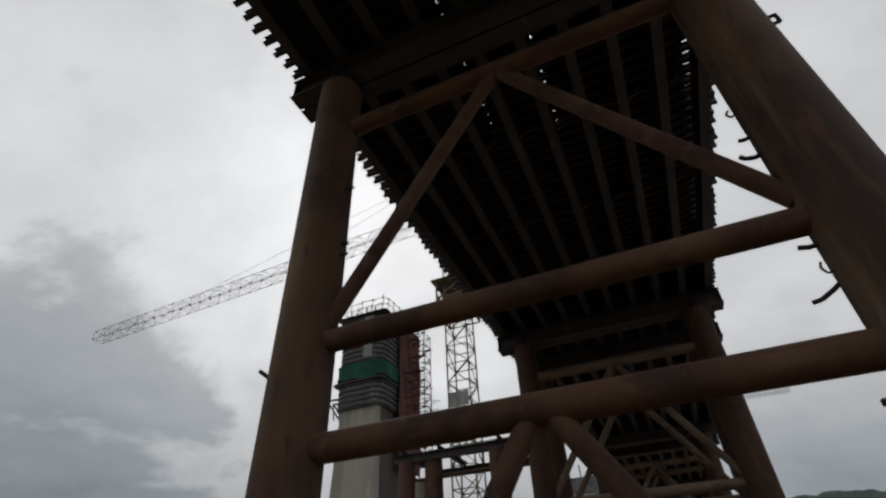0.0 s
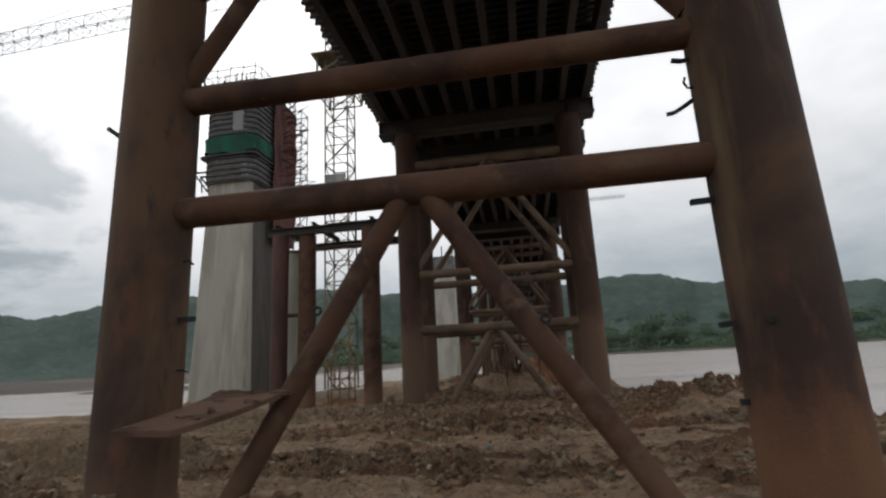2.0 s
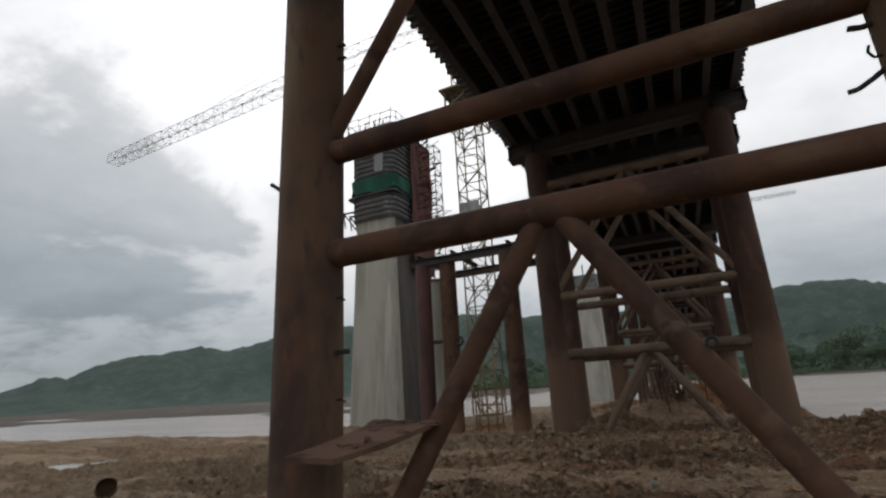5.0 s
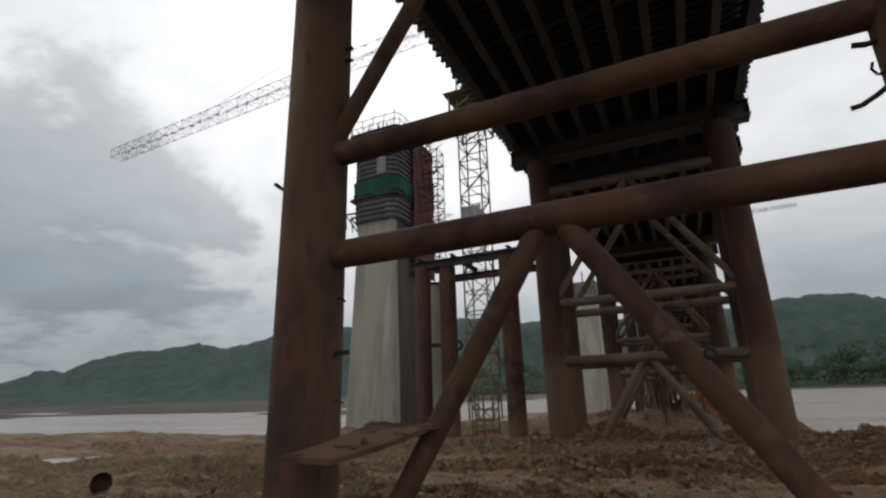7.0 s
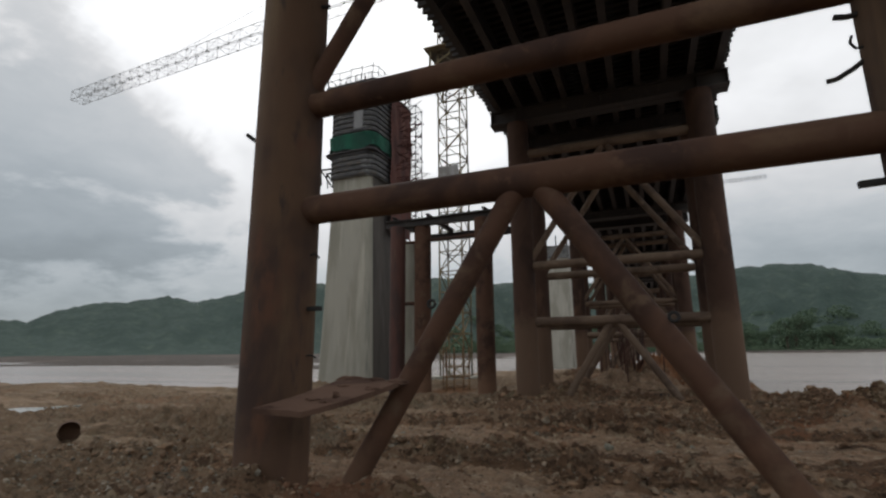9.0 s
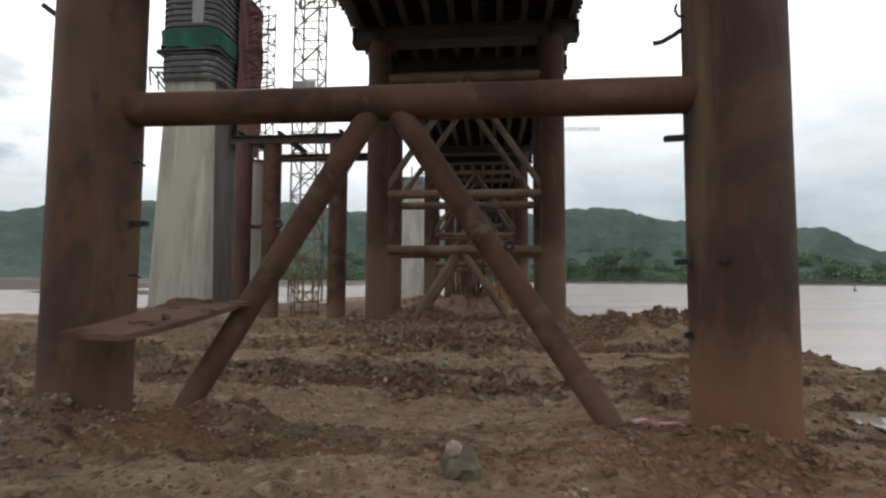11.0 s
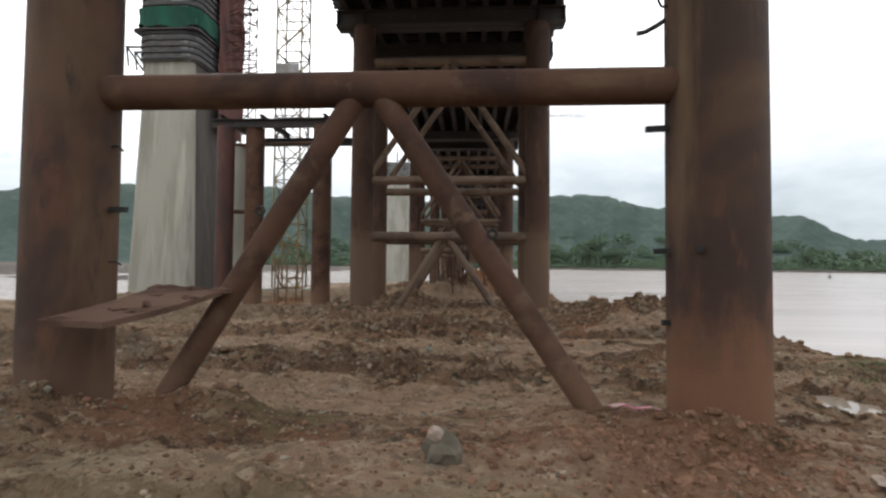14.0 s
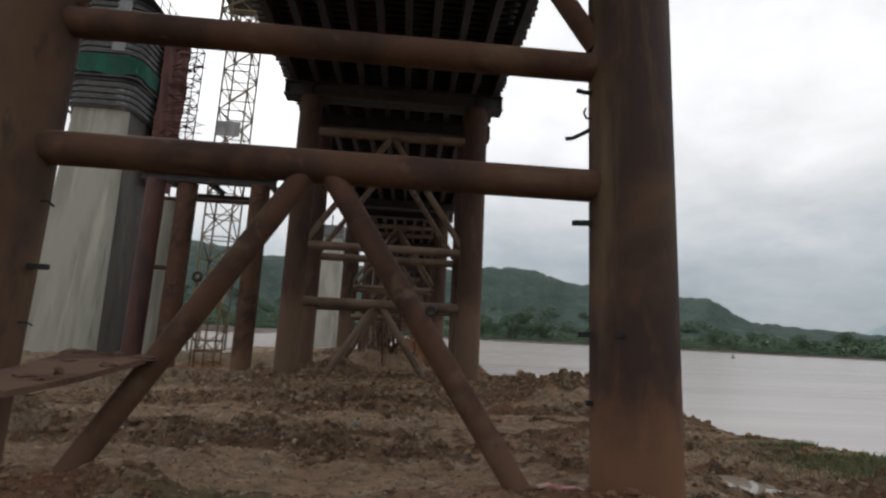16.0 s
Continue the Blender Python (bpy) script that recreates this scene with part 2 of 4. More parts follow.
def vary(mat, low, high):
    """Each loose lump a little lighter or darker than the next."""
    nt = mat.node_tree
    bsdf = nt.nodes["Principled BSDF"]
    geo = nt.nodes.new("ShaderNodeNewGeometry")
    mr = nt.nodes.new("ShaderNodeMapRange")
    mr.inputs["To Min"].default_value, mr.inputs["To Max"].default_value = low, high
    nt.links.new(geo.outputs["Random Per Island"], mr.inputs["Value"])
    sc = nt.nodes.new("ShaderNodeVectorMath")
    sc.operation = "SCALE"
    nt.links.new(bsdf.inputs["Base Color"].links[0].from_socket, sc.inputs[0])
    nt.links.new(mr.outputs[0], sc.inputs["Scale"])
    nt.links.new(sc.outputs[0], bsdf.inputs["Base Color"])


for loose, low, high in ((clod_mat, 0.55, 1.6), (red_clod_mat, 0.75, 1.3), (gravel_mat, 0.5, 1.6)):
    vary(loose, low, high)
pale_mat = material("pale_cloth", [((0.34, 0.265, 0.22),), ((0.23, 0.17, 0.13), 6.0, 0.45, 0.65, (1, 1, 1), 5)], 0.9, 0.0, 0.4, 30, 0.01, "World")
pink_mat = material("pink_strap", [((0.55, 0.22, 0.27),), ((0.40, 0.30, 0.27), 6.0, 0.5, 0.65, (1, 1, 1), 4)], 0.8, 0.0, 0.2, 30, 0.005, "World")
# forest greens carry a bluish tint for the distance haze
forest_mat = material("hill_forest", [((0.056, 0.080, 0.070),), ((0.042, 0.064, 0.056), 0.02, 0.42, 0.58, (1, 1, 1), 6), ((0.072, 0.098, 0.076), 0.05, 0.52, 0.68, (1, 1, 1), 6),
                                      ((0.038, 0.056, 0.050), 0.16, 0.5, 0.65, (1, 1, 1), 4)], 0.95, 0.0, 0.5, 0.22, 4.0, "World", 0.1)
# distance haze is painted into this pale base colour
haze_mat = material("haze_tinted_woods", [((0.30, 0.36, 0.38),), ((0.26, 0.32, 0.34), 0.004, 0.45, 0.6, (1, 1, 1), 5)], 1.0, 0.0, 0.0, 1, 0.01, "World", 0.0)
leaf_mat = material("bank_foliage", [((0.105, 0.150, 0.095),), ((0.080, 0.120, 0.080), 0.12, 0.45, 0.60, (1, 1, 1), 5), ((0.145, 0.19, 0.115), 0.2, 0.54, 0.68, (1, 1, 1), 5)],
                    0.9, 0.0, 0.0, 1, 0.01, "World", 0.1)
trunk_mat = material("tree_bark", [((0.11, 0.085, 0.06),), ((0.07, 0.055, 0.04), 1.0, 0.45, 0.6, (1, 1, 0.2), 4)], 0.9, 0.0, 0.0, 1, 0.01, "World")
grass_mat = material("bank_grass", [((0.110, 0.125, 0.052),), ((0.17, 0.16, 0.085), 2.0, 0.5, 0.65, (1, 1, 1), 4)], 0.9, 0.0, 0.0, 1, 0.01, "World")
white_mat = material("white_render", [((0.6, 0.6, 0.58),), ((0.45, 0.44, 0.42), 0.4, 0.5, 0.65, (1, 1, 1), 4)], 0.8, 0.0, 0.0, 1, 0.01, "World")
# dark tone standing for the shade on the pier's trestle side
side_shade_mat = material("pier_side_shade", [((0.070, 0.062, 0.054),), ((0.048, 0.042, 0.038), 0.7, 0.42, 0.6, (1, 1, 0.2), 5), ((0.12, 0.11, 0.1), 1.5, 0.56, 0.72, (1, 1, 0.1), 5)], 0.8, 0.0, 0.2, 8, 0.01, "World")
black_mat = material("dark_rubber", [((0.02, 0.02, 0.02),), ((0.06, 0.05, 0.04), 6.0, 0.55, 0.7, (1, 1, 1), 4)], 0.8, 0.0, 0.2, 40, 0.004, "World")


def ground_material():
    mat = material("sandbank_mud", [((0.252, 0.158, 0.098),), ((0.158, 0.094, 0.057), 0.40, 0.44, 0.58, (0.7, 2.6, 1), 8), ((0.285, 0.212, 0.140), 0.5, 0.53, 0.68, (0.5, 2.2, 1), 8),
                                    ((0.235, 0.105, 0.054), 0.33, 0.55, 0.67, (1, 1, 1), 8), ((0.200, 0.178, 0.135), 0.9, 0.55, 0.68, (0.8, 1.6, 1), 8),
                                    ((0.120, 0.108, 0.055), 0.5, 0.58, 0.70, (1, 1, 1), 8), ((0.072, 0.046, 0.030), 4.2, 0.52, 0.60, (0.8, 1.7, 1), 8), ((0.36, 0.29, 0.205), 5.5, 0.55, 0.63, (0.8, 1.5, 1), 8),
                                    ((0.060, 0.042, 0.030), 13.0, 0.54, 0.64, (1, 1.3, 1), 7), ((0.38, 0.33, 0.26), 24.0, 0.62, 0.70, (1, 1, 1), 5)], 0.9, 0.0, 1.0, 10.0, 0.13, "World", 0.08)
    nt = mat.node_tree
    geo = nt.nodes.new("ShaderNodeNewGeometry")
    bsdf = nt.nodes["Principled BSDF"]
    ragged = noise_node(nt, geo.outputs["Position"], 1.6, 7, 0.65)
    grain = noise_node(nt, geo.outputs["Position"], 5.0, 6, 0.65)
    far_place = nt.nodes.new("ShaderNodeMapping")
    far_place.inputs["Scale"].default_value = (0.03, 0.012, 0.2)
    nt.links.new(geo.outputs["Position"], far_place.inputs["Vector"])

    def wear(attribute, invert, colour, most, spread, speck):
        a = nt.nodes.new("ShaderNodeAttribute")
        a.attribute_name = attribute
        v = math_node(nt, "SUBTRACT", 1.0, a.outputs["Fac"]) if invert else a.outputs["Fac"]
        v = math_node(nt, "ADD", v, math_node(nt, "MULTIPLY", math_node(nt, "SUBTRACT", speck, 0.5), spread))
        r = nt.nodes.new("ShaderNodeMapRange")
        r.interpolation_type = "SMOOTHSTEP"
        r.inputs["From Min"].default_value, r.inputs["From Max"].default_value = 0.35, 0.85
        r.inputs["To Max"].default_value = most
        nt.links.new(v, r.inputs["Value"])
        m = nt.nodes.new("ShaderNodeMixRGB")
        nt.links.new(r.outputs[0], m.inputs[0])
        nt.links.new(bsdf.inputs["Base Color"].links[0].from_socket, m.inputs[1])
        m.inputs[2].default_value = (*colour, 1)
        nt.links.new(m.outputs[0], bsdf.inputs["Base Color"])

    wear("ridge", True, (0.345, 0.248, 0.174), 0.45, 2.2, grain)
    wear("ridge", False, (0.120, 0.075, 0.048), 0.42, 2.8, grain)
    wear("wet_side", False, (0.225, 0.180, 0.125), 0.35, 2.4, grain)
    wear("olive", False, (0.258, 0.204, 0.130), 0.55, 1.8, grain)
    wear("weeds", False, (0.130, 0.132, 0.066), 0.6, 2.2, grain)
    wear("bank", False, (0.125, 0.100, 0.090), 0.9, 0.8, grain)
    coarse = noise_node(nt, far_place.outputs[0], 1.0, 7, 0.62)
    wear("bank", False, (0.062, 0.056, 0.050), 0.8, 3.6, coarse)
    for place, size, colour in (((2.3, -0.9, 0), 1.7, (0.200, 0.104, 0.062)), ((-2.1, -0.2, 0), 1.1, (0.205, 0.106, 0.064)), ((1.0, 21, 0.5), 4.0, (0.26, 0.115, 0.055)), ((-7.6, 17.5, 0), 1.6, (0.25, 0.12, 0.06))):
        far = nt.nodes.new("ShaderNodeVectorMath")
        far.operation = "DISTANCE"
        nt.links.new(geo.outputs["Position"], far.inputs[0])
        far.inputs[1].default_value = place
        edge = math_node(nt, "ADD", far.outputs["Value"], math_node(nt, "MULTIPLY", ragged, size * 2.2))
        mr = nt.nodes.new("ShaderNodeMapRange")
        mr.interpolation_type = "SMOOTHSTEP"
        mr.inputs["From Min"].default_value, mr.inputs["From Max"].default_value = size * 1.35, size * 2.0
        mr.inputs["To Min"].default_value, mr.inputs["To Max"].default_value = 0.75, 0.0
        nt.links.new(edge, mr.inputs["Value"])
        mx = nt.nodes.new("ShaderNodeMixRGB")
        nt.links.new(mr.outputs[0], mx.inputs[0])
        nt.links.new(bsdf.inputs["Base Color"].links[0].from_socket, mx.inputs[1])
        mx.inputs[2].default_value = (*colour, 1)
        nt.links.new(mx.outputs[0], bsdf.inputs["Base Color"])
    damp = noise_node(nt, geo.outputs["Position"], 0.6, 5, 0.6)
    mr = nt.nodes.new("ShaderNodeMapRange")
    mr.inputs["From Min"].default_value, mr.inputs["From Max"].default_value = 0.45, 0.7
    mr.inputs["To Min"].default_value, mr.inputs["To Max"].default_value = 0.95, 0.6
    nt.links.new(damp, mr.inputs["Value"])
    nt.links.new(mr.outputs[0], nt.nodes["Principled BSDF"].inputs["Roughness"])
    return mat


def water_material(name, colour, scale, strength, rough):
    mat = bpy.data.materials.new(name)
    mat.use_nodes = True
    nt = mat.node_tree
    b = nt.nodes["Principled BSDF"]
    geo = nt.nodes.new("ShaderNodeNewGeometry")
    mp = nt.nodes.new("ShaderNodeMapping")
    mp.inputs["Scale"].default_value = (0.35, 1, 1)
    nt.links.new(geo.outputs["Position"], mp.inputs["Vector"])
    n1 = noise_node(nt, mp.outputs[0], scale, 5, 0.6, 0.5)
    # long bands painted into the base colour for bright reflection streaks
    mp2 = nt.nodes.new("ShaderNodeMapping")
    mp2.inputs["Scale"].default_value = (0.009, 0.055, 1)
    nt.links.new(geo.outputs["Position"], mp2.inputs["Vector"])
    n2 = noise_node(nt, mp2.outputs[0], 1.0, 7, 0.6, 1.6)
    mx = nt.nodes.new("ShaderNodeMixRGB")
    mr = nt.nodes.new("ShaderNodeMapRange")
    mr.inputs["From Min"].default_value, mr.inputs["From Max"].default_value = 0.30, 0.70
    nt.links.new(n2, mr.inputs["Value"])
    nt.links.new(mr.outputs[0], mx.inputs[0])
    mx.inputs[1].default_value = (*[c * 0.84 for c in colour], 1)
    mx.inputs[2].default_value = (*[c * 1.16 for c in colour], 1)
    nt.links.new(mx.outputs[0], b.inputs["Base Color"])
    b.inputs["Roughness"].default_value = rough
    b.inputs["IOR"].default_value = 1.33
    bp = nt.nodes.new("ShaderNodeBump")
    bp.inputs["Strength"].default_value, bp.inputs["Distance"].default_value = strength, 0.12
    nt.links.new(n1, bp.inputs["Height"])
    nt.links.new(bp.outputs[0], b.inputs["Normal"])
    return mat


ground_mat = ground_material()
river_mat = water_material("silty_river_water", (0.37, 0.32, 0.30), 0.8, 0.22, 0.2)
puddle_mat = water_material("puddle_water", (0.30, 0.25, 0.20), 3.0, 0.03, 0.05)


# ---- mesh helpers ----
class Geo:
    """Plain lists of corners and faces, turned into one mesh."""

    def __init__(self):
        self.v, self.f, self.s = [], [], []

    def add(self, verts, faces, smooth=False):
        k = len(self.v)
        self.v.extend(tuple(p) for p in verts)
        self.f.extend(tuple(i + k for i in f) for f in faces)
        self.s.extend([smooth] * len(faces))
        return self

    def hexa(self, c):
        return self.add(c, [(0, 3, 2, 1), (4, 5, 6, 7), (0, 1, 5, 4), (1, 2, 6, 5), (2, 3, 7, 6), (3, 0, 4, 7)])

    def box(self, x0, y0, z0, x1, y1, z1):
        return self.hexa([(x0, y0, z0), (x1, y0, z0), (x1, y1, z0), (x0, y1, z0), (x0, y0, z1), (x1, y0, z1), (x1, y1, z1), (x0, y1, z1)])

    def bar(self, a, b, w, h=None):
        a, b = Vector(a), Vector(b)
        d = (b - a).normalized()
        up = Vector((0, 0, 1)) if abs(d.z) < 0.95 else Vector((0, 1, 0))
        u = d.cross(up).normalized() * (w / 2)
        n = u.cross(d).normalized() * ((h or w) / 2)
        return self.hexa([p + s * u + r * n for p in (a, b) for s, r in ((-1, -1), (1, -1), (1, 1), (-1, 1))])

    def tube(self, a, b, r, seg=20, r2=None, rings=1, cap=True):
        a, b = Vector(a), Vector(b)
        d = (b - a).normalized()
        up = Vector((0, 0, 1)) if abs(d.z) < 0.95 else Vector((0, 1, 0))
        u = d.cross(up).normalized()
        n = u.cross(d).normalized()
        r2 = r if r2 is None else r2
        v, f = [], []
        for k in range(rings + 1):
            t = k / rings
            for i in range(seg):
                g = 2 * math.pi * i / seg
                v.append(a.lerp(b, t) + (u * math.cos(g) + n * math.sin(g)) * (r + (r2 - r) * t))
        for k in range(rings):
            for i in range(seg):
                j = (i + 1) % seg
                f.append((k * seg + i, k * seg + j, (k + 1) * seg + j, (k + 1) * seg + i))
        self.add(v, f, True)
        if cap:
            self.add(v[:seg], [tuple(range(seg))[::-1]])
            self.add(v[-seg:], [tuple(range(seg))])
        return self

    def bent(self, pts, r, seg=8):
        for p, q in zip(pts[:-1], pts[1:]):
            self.tube(p, q, r, seg)
        return self

    def ibeam(self, a, b, h, w, tf=0.02, tw=0.014):
        """A rolled I-beam from a to b, level, in one piece."""
        a, b = Vector(a), Vector(b)
        side = (b - a).cross(Vector((0, 0, 1))).normalized()
        x, t, z, f = w / 2, tw / 2, h / 2, h / 2 - tf
        outline = [(-x, -z), (x, -z), (x, -f), (t, -f), (t, f), (x, f), (x, z), (-x, z), (-x, f), (-t, f), (-t, -f), (-x, -f)]
        ends = [[p + side * u + Vector((0, 0, v)) for u, v in outline] for p in (a, b)]
        faces = [(k, (k + 1) % 12, 12 + (k + 1) % 12, 12 + k) for k in range(12)]
        caps = [(0, 1, 2, 3, 10, 11), (3, 4, 9, 10), (4, 5, 6, 7, 8, 9)]
        faces += [tuple(reversed(c)) for c in caps] + [tuple(12 + k for k in c) for c in caps]
        return self.add(ends[0] + ends[1], faces)

    def mesh(self, name, mat):
        me = bpy.data.meshes.new(name)
        me.from_pydata(self.v, [], self.f)
        me.polygons.foreach_set("use_smooth", self.s)
        me.materials.append(mat)
        me.update()
        return me


def thing(name, label, category, loc=(0, 0, 0), group="", kind=""):
    ob = new(name)
    ob.location = loc
    return tagged(ob, label, category, group, kind)


def part(name, geo, mat, parent, label=""):
    """One mesh object under a thing or a part; geo in the thing's own space."""
    ob = new(name, geo if isinstance(geo, bpy.types.Mesh) else geo.mesh(name, mat))
    ob.parent = parent
    return tagged(ob, label) if label else ob


def solid(name, geo, mat, label, category, group="", kind=""):
    return tagged(new(name, geo.mesh(name, mat)), label, category, group, kind)


# ---- ground ----
TABLES = {}


def vnoise(x, y, seed):
    if seed not in TABLES:
        TABLES[seed] = np.random.RandomState(seed).rand(256, 256)
    tab = TABLES[seed]
    xi, yi = np.floor(x).astype(int), np.floor(y).astype(int)
    fx, fy = x - xi, y - yi
    fx, fy = fx * fx * (3 - 2 * fx), fy * fy * (3 - 2 * fy)
    g = lambda i, j: tab[(xi + i) % 256, (yi + j) % 256]
    return (g(0, 0) * (1 - fx) + g(1, 0) * fx) * (1 - fy) + (g(0, 1) * (1 - fx) + g(1, 1) * fx) * fy - 0.5


def fbm(x, y, seed, octaves=4, gain=0.5):
    return sum(gain ** k * vnoise(x * 2 ** k + 17.3 * k, y * 2 ** k + 5.1 * k, seed + k) for k in range(octaves))


def smooth(a, b, x):
    t = np.clip((x - a) / (b - a), 0, 1)
    return t * t * (3 - 2 * t)


WATER = -2.2
SHORE_Y = [-400, -30, -6, 0, 2.3, 3.6, 5.6, 7.6, 9.7, 14.6, 20, 40, 60]
SHORE_X = [260, 34, 12.5, 9.6, 8.9, 8.2, 7.5, 6.5, 6.0, 5.2, 5.2, 6.4, 7.4]
EDGE_X = [-2000, -60, -41, -30, -22, -18, -16, -12, -5, 20]
EDGE_Y = [60, 22, 17.5, 19.5, 19, 21, 37, 45, 52, 60]


def churn(x, y):
    """Above zero on the banks of churned earth, below on the flat trodden tracks between."""
    return fbm(x * 0.15 + 0.2 * y, y * 1.3, 11, 5, 0.6) + 0.30 * fbm(x * 0.9, y * 2.6, 13, 5, 0.65)


def height(x, y):
    x, y = np.asarray(x, float), np.asarray(y, float)
    wob = 0.9 * fbm(x * 0.35, y * 0.35, 40, 3)
    d = np.minimum(np.interp(y, SHORE_Y, SHORE_X) - x, (np.interp(x, EDGE_X, EDGE_Y) - y) * 0.5) + wob
    base = 0.02 + 0.22 * fbm(x * 0.12, y * 0.16, 3, 3) - 0.012 * np.clip(y, 0, 25) - 0.006 * np.clip(-x - 3, 0, 60)
    # ruts and low banks that run across the bar
    ruts = np.maximum(churn(x, y), -0.06)
    near = smooth(60, 15, np.hypot(x, y))
    base += near * (0.25 * ruts * smooth(0.2, 2.2, y) + 0.12 * fbm(x * 0.8, y * 1.5, 21, 5, 0.6))
    rough = (0.42 + 0.8 * smooth(-0.05, 0.10, churn(x, y))) * (1 - 0.35 * smooth(1.5, 0.0, y)) * np.clip(0.75 + 1.6 * fbm(x * 0.3, y * 0.45, 31, 3), 0.05, 1.2)
    base += near * rough * (0.12 * np.abs(fbm(x * 1.5, y * 2.6, 51, 5, 0.70)) * 2 + 0.09 * fbm(x * 7, y * 9, 61, 4, 0.75))
    # heaps of spoil
    for mx, my, hh, wx, wy in ((-3.1, -0.5, 0.20, 0.55, 0.35), (-2.65, -0.55, 0.12, 0.5, 0.3), (-4.2, -0.3, 0.12, 0.5, 0.4), (-3.6, -1.5, 0.12, 0.35, 0.25), (-2.0, -0.05, 0.20, 0.5, 0.45), (3.0, -0.75, 0.16, 1.0, 0.55), (1.6, -1.0, 0.10, 0.9, 0.6), (2.2, 0.0, 0.02, 0.5, 0.4),
                               (5.6, 8.0, 0.35, 0.9, 2.2), (5.0, 11.0, 0.4, 0.9, 2.0), (4.3, 6.6, 0.22, 0.8, 1.2), (4.05, 0.55, 0.20, 0.28, 0.25), (4.9, 1.7, 0.1, 0.6, 0.3), (-2.3, 13.3, 0.45, 0.5, 0.4), (-3.0, 13.2, 0.12, 0.9, 0.8), (0.2, 18.5, 0.9, 1.8, 1.6),
                               (-1.6, 14.8, 0.35, 0.9, 0.8), (1.2, 21.5, 1.1, 2.0, 2.0), (-2.5, 24, 0.5, 2.5, 2.0), (2.6, 13.5, 0.15, 1.2, 0.8), (-8, 4, 0.15, 2.5, 0.8)):
        g = np.exp(-((x - mx) / wx) ** 2 - ((y - my) / wy) ** 2)
        base += hh * g * (1 + 0.9 * fbm(x * 2.2, y * 2.2, 71, 4, 0.6))
    # hollows that hold water
    for mx, my, hh, wx, wy in PUDDLES:
        m = np.exp(-(((x - mx) / wx) ** 2 + ((y - my) / wy) ** 2) ** 2)
        base = base * (1 - m) + (hh - 0.07) * m
    land = smooth(-3.2, 0.6, d)
    z = base * land + (1 - land) * (-4.5)
    # a mud flat across the water
    d2 = np.minimum(y - 97, (-78 - x) * 0.7) + 16 * fbm(x * 0.012, y * 0.03, 45, 4)
    z = np.maximum(z, -3.4 + 1.5 * smooth(-18, 34, d2) + 2.6 * fbm(x * 0.011, y * 0.035, 46, 5, 0.6) * smooth(-16, 10, d2))
    # the far bank and the plain behind it
    r = np.hypot(x, y + 5) * (1 + 0.05 * vnoise(np.degrees(np.arctan2(x, y + 5)) * 0.12, x * 0, 5))
    far = smooth(585, 720, r)
    return z * (1 - far) + far * (0.8 + 3 * smooth(700, 950, r))


PUDDLES = [(4.82, 0.92, -0.02, 0.42, 0.40), (-16.1, 5.4, -0.10, 1.5, 1.0)]


def steps(marks):
    out = [marks[0][0]]
    for (a, s), (b, e) in zip(marks[:-1], marks[1:]):
        x, step = a, s
        while x < b - 1e-6:
            f = (x - a) / (b - a)
            x += s * (e / s) ** f
            out.append(min(x, b))
    return np.unique(np.round(out, 4))


def sheet(name, xs, ys, zfun, mat, label, category):
    X, Y = np.meshgrid(xs, ys)
    Z = zfun(X, Y)
    nx, ny = len(xs), len(ys)
    co = np.stack([X, Y, Z], -1).reshape(-1, 3)
    i = (np.arange(ny - 1)[:, None] * nx + np.arange(nx - 1)[None]).ravel()
    quads = np.stack([i, i + 1, i + nx + 1, i + nx], -1)
    me = bpy.data.meshes.new(name)
    me.vertices.add(len(co)), me.vertices.foreach_set("co", co.ravel())
    me.loops.add(quads.size), me.loops.foreach_set("vertex_index", quads.ravel().astype(np.int32))
    me.polygons.add(len(quads))
    me.polygons.foreach_set("loop_start", (np.arange(len(quads)) * 4).astype(np.int32))
    me.polygons.foreach_set("loop_total", np.full(len(quads), 4, np.int32))
    me.polygons.foreach_set("use_smooth", np.ones(len(quads), bool))
    me.update(calc_edges=True)
    me.materials.append(mat)
    return tagged(new(name, me), label, category, kind="structure")


gx = steps([(-3000, 250), (-200, 20), (-40, 1.0), (-12, 0.16), (-6.5, 0.045), (6.5, 0.045), (10, 0.08), (14, 0.25), (40, 2), (300, 40), (3000, 250)])
gy = steps([(-600, 80), (-20, 3), (-6, 0.4), (-2.6, 0.036), (3, 0.045), (8, 0.07), (14, 0.10), (24, 0.2), (60, 1.2), (150, 12), (560, 30), (900, 30), (3000, 250)])
ground = sheet("ground", gx, gy, height, ground_mat, "churned brown mud and sand of the river bar", "ground")
GX, GY = np.meshgrid(gx, gy)
ridge = smooth(-0.15, 0.10, churn(GX, GY) + 0.10 * smooth(1.0, -0.4, GY) + 0.08 * smooth(-5, -9, GX))
ground.data.attributes.new("ridge", "FLOAT", "POINT").data.foreach_set("value", ridge.ravel().astype(np.float32))
side = smooth(-2.6, -6.0, GX + 2.4 * fbm(GX * 0.3, GY * 0.4, 23, 3))
ground.data.attributes.new("wet_side", "FLOAT", "POINT").data.foreach_set("value", side.ravel().astype(np.float32))
olive = smooth(-0.9, -2.1, GY + 1.2 * fbm(GX * 0.5, GY * 0.9, 25, 3))
ground.data.attributes.new("olive", "FLOAT", "POINT").data.foreach_set("value", olive.ravel().astype(np.float32))
weeds = smooth(6.1, 7.4, GX + 1.6 * fbm(GX * 0.6, GY * 0.8, 27, 4)) * smooth(5.0, 3.0, GY) * smooth(14, 11, GX)
